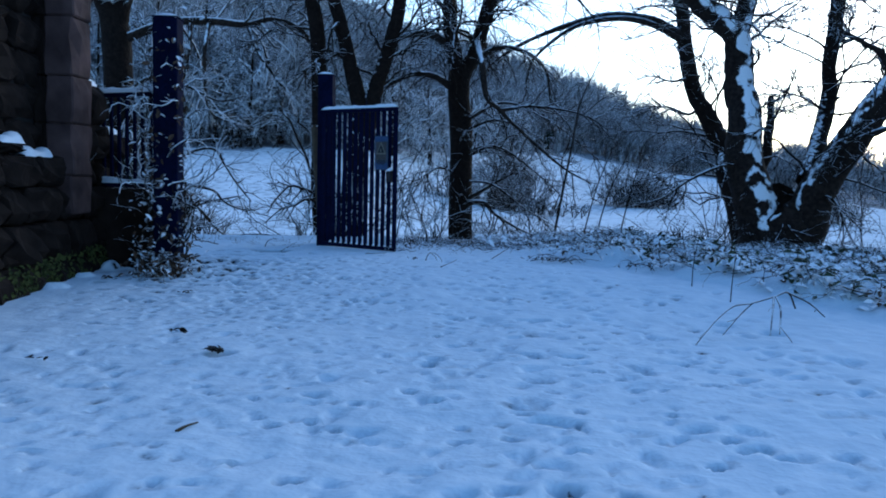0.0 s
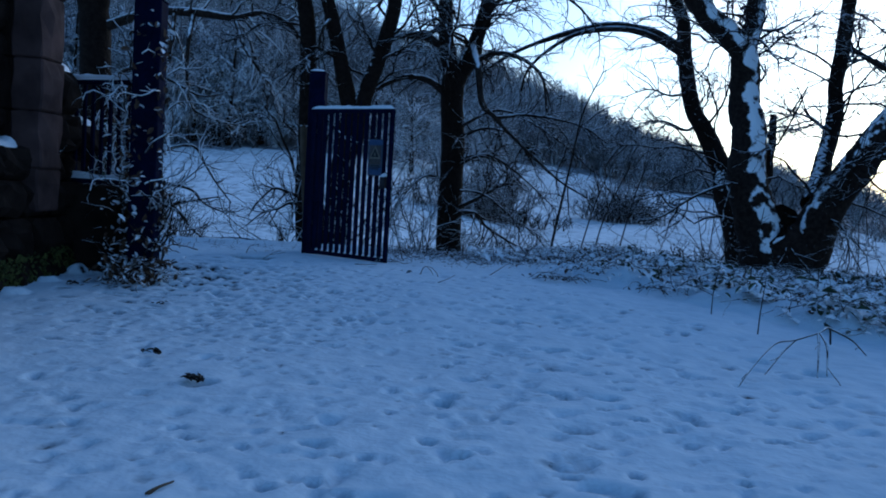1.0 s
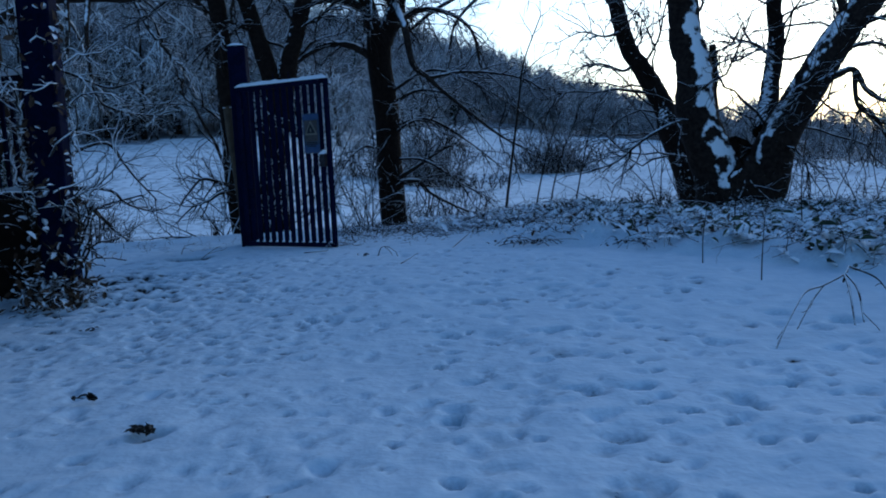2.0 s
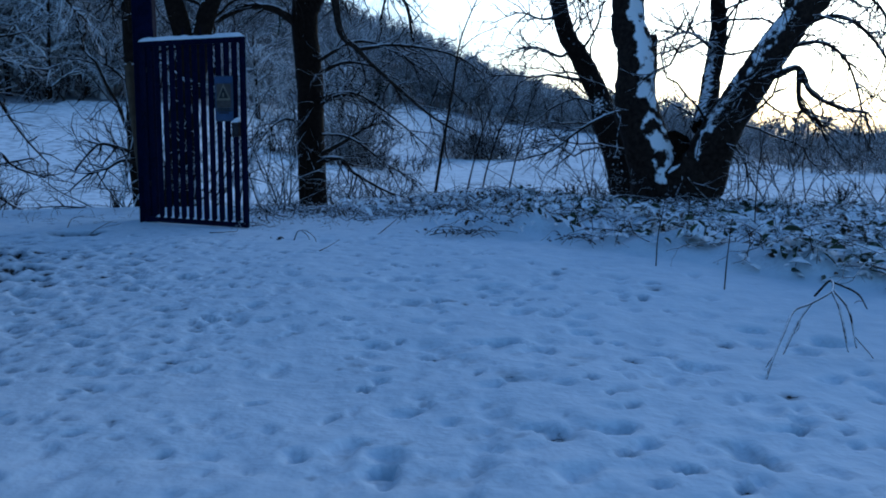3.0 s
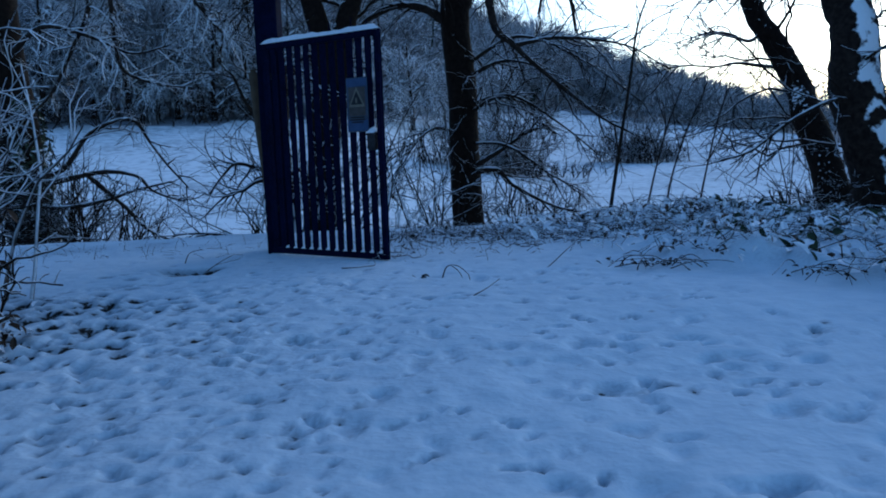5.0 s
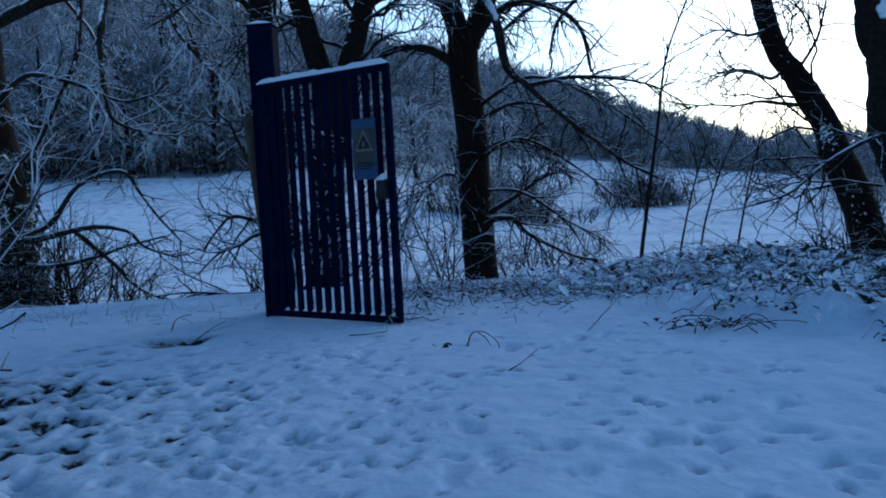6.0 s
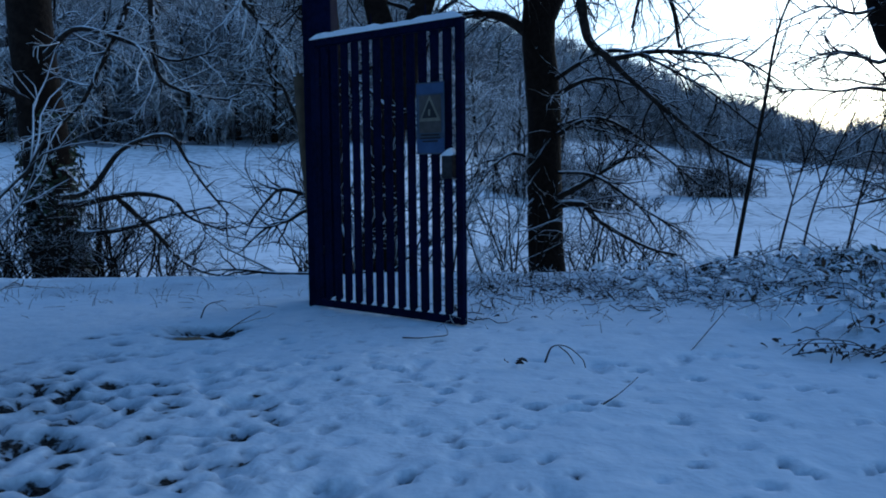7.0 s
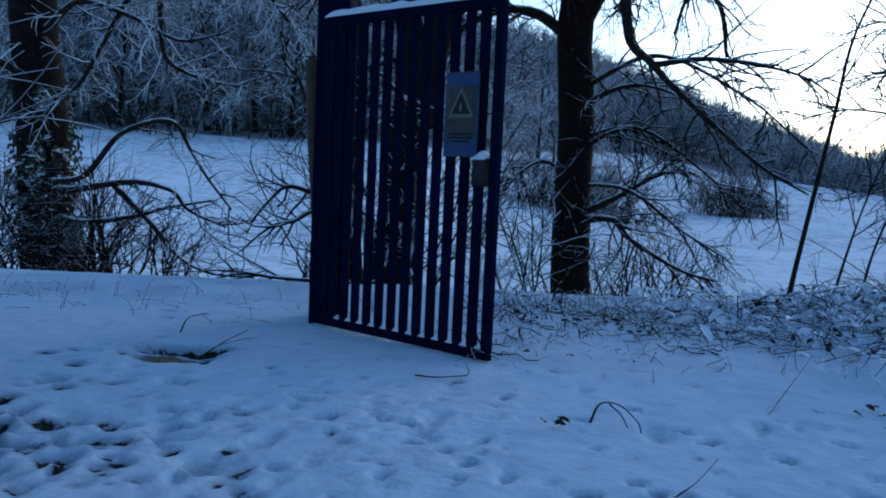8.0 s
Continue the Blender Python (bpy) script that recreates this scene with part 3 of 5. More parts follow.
more_limbs(tree_top, [
    ([(5.74, 23.70, 4.95), (4.89, 23.60, 5.32), (3.98, 23.60, 5.40), (3.07, 23.60, 5.21), (2.23, 23.60, 4.90), (1.41, 23.60, 4.46), (0.87, 23.60, 4.04)], 0.121, 0.031),
    ([(5.76, 23.65, 4.80), (4.91, 23.50, 5.18), (4.13, 23.50, 5.30), (3.22, 23.50, 5.15), (2.59, 23.50, 4.81), (2.04, 23.50, 4.27), (1.84, 23.50, 3.64)], 0.100, 0.025),
    ([(8.25, 17.95, 3.1), (8.01, 17.89, 3.69), (7.61, 17.89, 3.93), (7.18, 17.89, 4.17), (7.05, 17.89, 4.47)], 0.08, 0.033),
    ([(7.6, 18.0, 2.1), (7.74, 17.42, 2.24), (8.01, 17.32, 2.31), (8.27, 17.32, 1.92), (8.81, 17.32, 1.69), (9.31, 17.32, 1.62)], 0.072, 0.028),
    ([(8.01, 17.32, 2.31), (8.06, 17.32, 1.73), (8.39, 17.32, 1.47), (8.59, 17.32, 1.13)], 0.048, 0.016),
    ([(5.85, 18.85, 1.6), (5.38, 18.5, 1.62), (4.75, 18.4, 1.35), (4.2, 18.3, 0.98), (3.75, 18.3, 0.85)], 0.047, 0.011),
    ([(8.5, 17.9, 3.4), (9.20, 17.61, 3.58), (9.63, 17.43, 3.14), (9.63, 17.34, 2.44)], 0.045, 0.01),
    ([(9.3, 17.8, 4.5), (9.99, 17.69, 3.9), (10.34, 17.52, 2.97), (10.25, 17.52, 2.26)], 0.045, 0.01),
    ([(8.2, 18.0, 2.95), (8.84, 17.78, 3.23), (9.37, 17.61, 2.97), (9.81, 17.52, 2.35), (9.90, 17.52, 1.74)], 0.05, 0.012),
    ([(7.95, 18.05, 2.6), (8.49, 17.69, 2.79), (8.93, 17.52, 2.53), (9.20, 17.43, 1.91), (9.28, 17.43, 1.39)], 0.045, 0.012),
    ([(8.7, 17.9, 3.7), (9.28, 17.78, 3.93), (9.90, 17.61, 3.84), (10.51, 17.52, 3.32)], 0.05, 0.012),
    ([(7.75, 19.7, 2.8), (7.2, 19.3, 3.0), (6.8, 19.0, 3.05), (6.4, 18.9, 2.9)], 0.04, 0.01),
    ([(6.2, 23.4, 3.2), (5.88, 23.30, 2.96), (5.38, 23.30, 3.13), (4.99, 23.30, 3.13), (4.41, 23.30, 2.96)], 0.045, 0.010),
    ([(6.55, 23.1, 2.4), (6.10, 23.30, 2.48), (5.61, 23.30, 2.56), (5.22, 23.30, 2.50), (4.53, 23.30, 2.53), (3.86, 23.30, 2.37)], 0.045, 0.010),
    ([(5.95, 23.55, 3.9), (5.4, 23.2, 3.75), (4.85, 23.1, 3.85), (4.2, 23.0, 3.6)], 0.04, 0.010),
    ([(6.3, 23.3, 3.0), (6.6, 23.0, 3.6), (6.75, 22.9, 4.3), (7.0, 22.8, 5.0)], 0.04, 0.012),
], 41, (16, 0.85, 6, 0.4, -0.03))

tree("ash_tree", "bare forked tree with snow along its arching boughs", [
    ([(0.31, 22, -1.1), (0.32, 22, -0.26), (0.32, 22, 1.07), (0.25, 22, 2.79), (0.21, 22, 3.9)], 0.32, 0.25),
    ([(0.22, 22, 3.6), (0.01, 22, 4.41), (-0.08, 22, 5.38), (-0.14, 22, 7.4)], 0.21, 0.13),
    ([(0.24, 22, 3.5), (0.52, 22, 4.16), (0.73, 22, 4.88), (0.92, 22, 5.78), (1.2, 22, 7.5)], 0.2, 0.12),
], M_BARK, 51, (15, 2.4, 8, 0.9, 4, 0.45, -0.05))
more_limbs(bpy.data.objects["ash_tree"], [
    ([(0.04, 22, 4.29), (-0.45, 22, 4.57), (-1.05, 22, 4.56), (-1.41, 22, 4.3), (-1.59, 22, 3.86)], 0.11, 0.04),
    ([(0.2, 22, 3.2), (-0.3, 22, 3.6), (-0.83, 22, 3.68), (-1.29, 22, 3.5), (-1.55, 22, 3.3)], 0.10, 0.04),
    ([(0.25, 22, 3.5), (0.74, 22, 4.13), (1.2, 22, 4.31), (1.79, 22, 4.19), (2.2, 22, 3.81), (2.35, 22, 3.09)], 0.085, 0.025),
    ([(0.4, 22, 0.75), (0.86, 21.5, 1.03), (1.39, 21.5, 1.36), (1.81, 21.5, 1.47)], 0.06, 0.015),
    ([(0.4, 22, 0.68), (0.84, 21.5, 0.73), (1.09, 21.5, 0.45), (1.78, 21.5, 0.08), (2.34, 21.5, -0.08)], 0.07, 0.015),
    ([(0.6, 21.9, 4.4), (0.69, 20.7, 3.83), (0.81, 20.5, 3.06), (1.11, 20.5, 2.75), (1.48, 20.5, 2.41), (2.01, 20.5, 1.94), (2.53, 20.5, 1.55), (3.15, 20.5, 1.2)], 0.085, 0.015),
    ([(1.11, 20.5, 2.75), (1.77, 20.5, 2.85), (2.4, 20.5, 2.8), (3.0, 20.5, 2.66), (3.46, 20.5, 2.38)], 0.045, 0.01),
    ([(0.35, 22, 1.7), (0.83, 21.5, 1.97), (1.21, 21.5, 1.92), (1.67, 21.5, 1.74)], 0.045, 0.012),
    ([(-0.05, 22, 5.0), (-0.6, 21.6, 5.5), (-1.2, 21.4, 5.4), (-1.7, 21.3, 4.9)], 0.06, 0.015),
    ([(0.75, 22, 5.0), (1.3, 21.6, 5.6), (2.0, 21.4, 5.7), (2.8, 21.3, 5.3), (3.3, 21.2, 4.7)], 0.07, 0.015),
    ([(0.9, 22, 5.6), (1.7, 21.7, 6.3), (2.6, 21.5, 6.3), (3.4, 21.4, 5.8)], 0.06, 0.015),
    ([(-0.1, 22, 5.6), (0.3, 21.6, 6.2), (0.4, 21.4, 6.8)], 0.05, 0.015),
    ([(0.3, 22, 2.3), (0.9, 21.6, 2.6), (1.5, 21.3, 2.5), (2.2, 21.2, 2.1)], 0.05, 0.012),
    ([(0.3, 22, 1.3), (-0.2, 21.6, 1.5), (-0.6, 21.4, 1.2), (-0.9, 21.3, 0.7)], 0.04, 0.01),
    ([(0.4, 22, 1.9), (1.1, 21.4, 2.0), (1.9, 21.2, 1.5), (2.6, 21.1, 0.9)], 0.04, 0.01),
    ([(0.4, 22, 1.2), (1.0, 21.3, 1.15), (1.7, 21.1, 0.65), (2.3, 21.0, 0.3)], 0.035, 0.01),
    ([(0.35, 22, 2.6), (1.3, 21.4, 3.0), (2.4, 21.2, 2.5), (3.3, 21.1, 1.8)], 0.045, 0.01),
], 61, (16, 0.95, 6, 0.42, -0.07))

tree("sycamore_tree", "bare three-stemmed tree behind the gate", [
    ([(-2.02, 20, -0.6), (-2.0, 20, 0.9), (-1.9, 20, 1.9), (-1.8, 20, 2.5)], 0.27, 0.24),
    ([(-2.58, 20, -0.6), (-2.69, 20, 1.39), (-2.74, 20, 3.17), (-2.81, 20, 4.35), (-2.92, 20, 5.39), (-3.1, 20, 7.3)], 0.21, 0.14),
    ([(-1.76, 20, 1.8), (-1.9, 20, 2.83), (-2.11, 20, 3.66), (-2.3, 20, 4.47), (-2.53, 20, 5.28), (-2.9, 20, 7.4)], 0.19, 0.12),
    ([(-1.75, 20, 2.0), (-1.6, 20, 2.9), (-1.35, 20, 3.73), (-1.12, 20, 4.55), (-1.02, 20, 5.42), (-0.8, 20, 7.3)], 0.19, 0.12),
], M_BARK, 71, (9, 2.1, 7, 0.9, 4, 0.4, -0.03))
more_limbs(bpy.data.objects["sycamore_tree"], [
    ([(-2.6, 19.9, 0.8), (-2.72, 18.8, 0.94), (-3.0, 18.5, 1.04), (-3.19, 18.5, 0.91), (-3.45, 18.5, 0.6)], 0.045, 0.01),
    ([(-2.6, 19.9, 0.6), (-2.72, 18.8, 0.78), (-2.94, 18.5, 0.67), (-3.19, 18.5, 0.59), (-3.51, 18.5, 0.33)], 0.04, 0.01),
    ([(-2.6, 19.9, -0.1), (-2.69, 18.7, 0.0), (-3.18, 18.5, 0.03), (-3.56, 18.5, 0.07), (-3.95, 18.5, 0.07)], 0.035, 0.01),
], 81, (9, 0.6, 4, 0.35, 0.0))

tree("oak_tree", "snow-laden tree with low drooping branches beyond the fence", [
    ([(-7.1, 21, -1.2), (-7.15, 21, -0.31), (-7.22, 21, 0.43), (-7.32, 21, 1.47), (-7.42, 21, 2.5), (-7.5, 21, 4.21), (-7.6, 21, 4.9)], 0.42, 0.29),
    ([(-7.5, 21, 4.4), (-7.82, 21, 5.1), (-8.1, 21, 5.53), (-8.5, 21, 7.3)], 0.22, 0.12),
    ([(-7.5, 21, 4.4), (-7.26, 21, 5.19), (-6.8, 21, 5.64), (-6.0, 21, 7.2)], 0.24, 0.12),
    ([(-7.3, 21, 4.2), (-6.28, 21, 4.58), (-5.39, 21, 4.62), (-4.5, 21, 4.56), (-4.02, 21, 4.69), (-3.43, 21, 4.53), (-3.14, 21, 4.24)], 0.12, 0.04),
], M_BARK, 91, (15, 1.9, 9, 0.65, 9, 0.22, -0.02), frost=True, twig=0.0065)
more_limbs(bpy.data.objects["oak_tree"], [
    ([(-7.0, 20.9, 0.8), (-6.39, 20.2, 0.83), (-5.62, 20.2, 0.96), (-5.07, 20.2, 0.89), (-4.8, 20.2, 0.63), (-4.3, 20.2, 0.43)], 0.065, 0.015),
    ([(-7.0, 20.9, 0.4), (-6.23, 20.2, 0.41), (-5.53, 20.2, 0.53), (-5.07, 20.2, 0.66), (-4.5, 20.2, 0.77)], 0.055, 0.015),
    ([(-7.1, 20.8, 0.9), (-6.24, 20.2, 1.03), (-5.74, 20.2, 1.6), (-5.09, 20.2, 1.79), (-4.82, 20.2, 1.44), (-4.54, 20.2, 1.03), (-4.23, 20.2, 0.66)], 0.055, 0.012),
    ([(-5.85, 20.2, 0.92), (-5.3, 20.2, 0.4), (-4.98, 20.2, 0.04), (-4.55, 20.2, -0.18), (-3.9, 20.2, -0.22)], 0.045, 0.012),
], 101, (9, 0.6, 4, 0.35, -0.05))
more_limbs(bpy.data.objects["oak_tree"], [
    ([(-5.39, 21, 4.6), (-5.28, 20.3, 3.76), (-5.22, 20.2, 2.9), (-5.1, 20.2, 2.54), (-4.65, 20.2, 2.34), (-4.04, 20.2, 2.25)], 0.055, 0.015),
    ([(-5.8, 21, 4.6), (-5.65, 20.3, 3.53), (-5.95, 20.2, 2.88), (-6.33, 20.2, 2.21), (-6.83, 20.2, 1.82)], 0.055, 0.015),
    ([(-4.5, 21, 4.5), (-4.1, 20.4, 3.8), (-3.7, 20.2, 3.3), (-3.3, 20.0, 2.9)], 0.05, 0.012),
    ([(-7.2, 20.9, 3.0), (-6.4, 20.3, 3.3), (-5.6, 20.1, 3.1), (-4.9, 20.0, 2.8), (-4.3, 20.0, 2.9)], 0.06, 0.012),
    ([(-7.2, 20.9, 2.2), (-7.8, 20.3, 2.6), (-8.4, 20.1, 2.5), (-9.0, 20.0, 2.1)], 0.06, 0.012),
], 111, (18, 0.8, 9, 0.26, -0.02), frost=True)


def hedge_tree(az, r, tall, seed):
    """A snow-laden tree on the margin of the field."""
    x, y = r * math.sin(radians(az)), r * math.cos(radians(az))
    z = ground_at(x, y) - 0.3
    g = np.random.default_rng(seed)
    s = g.normal() * 0.5
    limbs = [([(x, y, z), (x + 0.2 * s, y, z + tall * 0.3), (x + 0.6 * s, y, z + tall * 0.6), (x + s, y, z + tall)], 0.2, 0.06)]
    for k in range(9):
        h = tall * (0.12 + 0.085 * k)
        a = g.random() * 6.28
        l = (1.0 - 0.06 * k) * tall * 0.34
        limbs.append(([(x + 0.6 * s * h / tall, y, z + h), (x + math.cos(a) * l * 0.5, y + math.sin(a) * l * 0.5, z + h + 0.35 * l), (x + math.cos(a) * l, y + math.sin(a) * l, z + h + 0.4 * l)], 0.09, 0.03))
    tree("hedgerow_tree", "hedgerow tree thick with snow on every twig", limbs, M_BARK, seed, (8, 1.9, 5, 1.1, 2, 0.7, -0.04), frost=True, twig=0.026, coarse=2.1, snow_limbs=M_FROST)


for k, (az, r, tall) in enumerate(((-33, 62, 9), (-30, 66, 10), (-27.5, 63, 8.5), (-25, 65, 10), (-22.5, 63.5, 8), (-20, 66, 10), (-18, 64, 8.5), (-15.5, 65, 9.5), (-13.5, 63.5, 8), (-11.5, 66, 10), (-9, 64.5, 7), (-7, 67, 7), (-4.5, 66, 6.5), (-2, 70, 6.5), (0.5, 76, 6.5), (3, 84, 7))):
    hedge_tree(az, r, tall, 200 + k * 7)


def shrub(x, y, tall, stems, seed, frost, label="leafless shrub of thin upright stems", name="shrub", wide=0.35, bushy=4):
    """A leafless shrub: stems from one root, forking into twigs."""
    g = np.random.default_rng(seed)
    z = ground_at(x, y) - 0.15
    top = tagged(new(name), label, "shrub", "shrubs along the brow")
    top.location = (x, y, z)
    P = np.zeros((stems, 6, 3))
    d = np.stack([g.normal(size=stems) * wide, g.normal(size=stems) * wide, np.ones(stems)], 1)
    P[:, 0, :2] = g.normal(size=(stems, 2)) * 0.18 * tall / 1.5
    for q in range(1, 6):
        d = d + g.normal(size=d.shape) * 0.16
        d[:, 2] = np.abs(d[:, 2])
        d /= np.linalg.norm(d, axis=1, keepdims=True)
        P[:, q] = P[:, q - 1] + d * (tall * (0.6 + 0.5 * g.random((stems, 1))) / 5)
    R = np.full((stems, 1), 0.017) * np.linspace(1, 0.4, 6)[None]
    A = grow(g, P, R, bushy, tall * 0.42, 0.7, -0.02, 5, 0.011, 0.005, 0.2)
    B = grow(g, *A, bushy - 1, tall * 0.22, 0.7, -0.03, 4, 0.007, 0.0035, 0.22)
    m = [M_FROST if frost else M_TWIG]
    for q in range(stems):
        under(new("stem", mesh_np("stem", *tubes(P[q:q + 1], R[q:q + 1], 5), m)), top)
    tagged(under(new("brushwood", mesh_np("brushwood", *joined([tubes(*A, 4), tubes(*B, 3)]), m)), top), kind="stuff")


for k, (x, y, tall, stems, frost) in enumerate((
        (-6.0, 20.6, 1.6, 16, False), (-6.5, 20.5, 2.1, 20, False), (-7.0, 20.1, 1.5, 16, False), (-7.7, 20.3, 2.2, 20, False), (-8.3, 20.5, 2.2, 18, False), (-8.9, 20.2, 2.0, 14, True), (-9.5, 21.0, 2.2, 14, True), (-5.4, 20.9, 1.2, 10, False),
        (-3.2, 20.5, 1.0, 5, False), (-2.4, 19.5, 2.5, 9, True), (-1.55, 19.6, 2.2, 8, True), (-2.1, 19.3, 2.2, 10, False), (-2.3, 20.4, 3.0, 8, False), (-0.7, 20.5, 2.2, 6, True), (-0.3, 21.0, 2.3, 6, False), (-1.2, 22.0, 2.6, 6, True), (1.0, 21.0, 0.9, 5, False),
        (1.2, 27.0, 2.2, 6, True), (1.5, 22.6, 1.7, 7, False), (2.2, 23.4, 1.9, 7, False), (-0.2, 23.0, 1.8, 6, False),
        (4.6, 18.0, 0.8, 6, False), (5.2, 18.3, 1.0, 6, False), (6.3, 22.3, 3.2, 8, False), (7.4, 22.6, 3.6, 9, False), (8.2, 22.8, 3.4, 8, False), (8.8, 20.6, 1.3, 6, False), (9.8, 23, 3.6, 4, False), (11.6, 23.4, 3.8, 4, False), (9.8, 18.8, 1.1, 6, False), (10.8, 19, 1.3, 6, False))):
    shrub(x, y, tall, stems, 400 + 3 * k, frost)


def sapling(points, r0, r1, seed):
    top = tagged(new("sapling"), "thin leafless sapling rising from the brow", "sapling", "saplings on the brow")
    top.location = points[0]
    pts = [tuple(Vector(p) - Vector(points[0])) for p in points]
    me, P = limb_mesh(pts, r0, r1, M_TWIG, seed, 7, lump=0.08)
    under(new("stem", me), top)
    g = np.random.default_rng(seed)
    A = grow(g, resample(P, 12)[None], np.linspace(r0, r1, 12)[None], 8, 0.5, 0.6, 0.06, 6, 0.008, 0.004, 0.13, 0.45)
    B = grow(g, *A, 2, 0.18, 0.6, 0.02, 4, 0.005, 0.003, 0.15)
    tagged(under(new("brushwood", mesh_np("brushwood", *joined([tubes(*A, 4), tubes(*B, 3)]), [M_TWIG])), top), kind="stuff")


sapling([(2.02, 17.4, -0.1), (2.08, 17.4, 0.45), (2.2, 17.4, 1.2), (2.33, 17.4, 1.95), (2.45, 17.4, 2.68), (2.75, 17.4, 3.4)], 0.03, 0.011, 501)
sapling([(2.61, 18, -0.15), (2.72, 18, 0.48), (2.91, 18, 1.22), (3.16, 18, 1.89)], 0.018, 0.006, 502)
sapling([(2.88, 18, -0.15), (2.99, 18, 0.6), (3.21, 18, 1.28), (3.46, 18, 1.82)], 0.018, 0.006, 503)
sapling([(3.25, 17.8, -0.15), (3.38, 17.8, 0.58), (3.56, 17.8, 1.37), (3.7, 17.8, 1.8)], 0.017, 0.006, 504)


# ---- the field's bushes and the woods on the hill ----
def polar(az, r):
    return r * math.sin(radians(az)), r * math.cos(radians(az))


def field_bush(az, r, tall, wide, seed, stems, label, mat=M_BUSH):
    x, y = polar(az, r)
    g = np.random.default_rng(seed)
    top = tagged(new("thorn_bush"), label, "bush", "bushes on the field")
    top.location = (x, y, ground_at(x, y) - 0.3)
    P = np.zeros((stems, 5, 3))
    P[:, 0, 0], P[:, 0, 1] = g.normal(size=stems) * wide * 0.32, g.normal(size=stems) * wide * 0.15
    d = np.stack([g.normal(size=stems) * 0.35, g.normal(size=stems) * 0.35, np.ones(stems)], 1)
    for q in range(1, 5):
        d += g.normal(size=d.shape) * 0.18
        d /= np.linalg.norm(d, axis=1, keepdims=True)
        P[:, q] = P[:, q - 1] + d * tall * (0.5 + 0.5 * g.random((stems, 1))) / 4
    R = np.full((stems, 1), 0.05) * np.linspace(1, 0.4, 5)[None]
    A = grow(g, P, R, 6, tall * 0.4, 0.8, 0.0, 4, 0.03, 0.014, 0.22)
    B = grow(g, *A, 5, tall * 0.22, 0.8, -0.02, 3, 0.02, 0.012, 0.2)
    for q in range(stems):
        under(new("stem", mesh_np("stem", *tubes(P[q:q + 1], R[q:q + 1], 4), [mat])), top)
    tagged(under(new("brushwood", mesh_np("brushwood", *joined([tubes(*A, 3), tubes(*B, 3)]), [mat])), top), kind="stuff")


field_bush(11.0, 70, 4.4, 2.6, 601, 22, "leafless thorn bush standing alone on the snowy field")
field_bush(11.9, 69, 2.5, 3.2, 604, 30, "dark dense thorn bush on the snowy field", M_TWIG)
field_bush(12.5, 70, 2.0, 2.4, 602, 14, "low leafless thorn bush on the snowy field")
field_bush(9.8, 70, 2.6, 2.0, 603, 12, "leafless thorn bush on the snowy field")
for k, az in enumerate((0.4, 1.8, 3.0, 4.6)):
    field_bush(az, 56 + 2 * (k % 2), 3.7, 3.0, 610 + k, 15 + 4 * (k > 2), "leafless thicket at the foot of the snowy field")
    field_bush(az + 0.7, 55.5, 1.5, 3.6, 616 + k, 14, "low dark thicket at the foot of the snowy field", M_TWIG)
for k, (az, r, tall) in enumerate(((22.5, 62, 2.2), (30, 75, 3.5), (33, 70, 3.8), (36, 78, 4.0), (26.5, 90, 3.0), (40, 70, 4.0))):
    field_bush(az, r, tall, 4.0, 630 + k, 20, "leafless hedge bush low on the field")


for k, az in enumerate((-30, -27, -22, -20.5, -15, -13)):
    field_bush(az, 60.5 + 1.5 * (k % 3), 2.2 + 0.9 * (k % 2), 4.5, 660 + k, 13, "dark leafless scrub along the foot of the hedgerow", M_TWIG)


def woods(name, label, count, lo, hi, r_lo, r_hi, seed, tall, conifer=False, twig=0.06):
    """Woodland on the hillside, too many trees to count."""
    g = np.random.default_rng(seed)
    az = lo + (hi - lo) * g.random(count)
    near = np.maximum(r_lo, field_edge(az) + 2)
    r = near + (np.maximum(r_hi, near + 8) - near) * g.random(count) ** 0.8
    x, y = r * np.sin(np.radians(az)), r * np.cos(np.radians(az))
    z = height(x, y) - 0.3
    h = tall * (0.7 + 0.5 * g.random(count)) * np.interp(az, [3, 8, 12, 16, 20, 20.1], [0.92, 0.75, 0.5, 0.3, 0.24, 0.6])
    P = np.zeros((count, 5, 3))
    for q in range(5):
        P[:, q] = np.stack([x + g.normal(size=count) * 0.15 * q, y + g.normal(size=count) * 0.15 * q, z + h * q / 4], 1)
    R = (0.16 + 0.08 * g.random((count, 1))) * np.linspace(1, 0.3, 5)[None]
    if conifer:
        A = grow(g, P, R, 60, 2.4, 1.5, -0.1, 3, 0.2, 0.1, 0.1, 0.12)
        sets = [tubes(P, R, 4), tubes(*A, 3)]
    else:
        A = grow(g, P, R, 13, tall * 0.34, 0.85, 0.1, 4, 0.09, 0.045, 0.15, 0.22)
        B = grow(g, *A, 7, tall * 0.19, 0.85, 0.03, 2, twig, twig * 0.5, 0.2)
        sets = [tubes(P, R, 4), tubes(*A, 3), tubes(*B, 3)]
    v, f = joined(sets)
    tagged(new(name, mesh_np(name, v, f, [M_CONIFER if conifer else M_FAR_HAZE])), label, "woodland", kind="stuff")


woods("hill_wood", "leafless wood covering the hillside, dusted with snow and paled by painted haze", 860, -34, 20, 64, 205, 701, 10.0)
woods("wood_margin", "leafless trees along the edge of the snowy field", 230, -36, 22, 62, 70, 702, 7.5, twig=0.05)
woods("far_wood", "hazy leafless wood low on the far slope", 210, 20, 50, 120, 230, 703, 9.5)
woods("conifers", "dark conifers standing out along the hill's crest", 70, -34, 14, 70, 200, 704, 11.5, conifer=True)
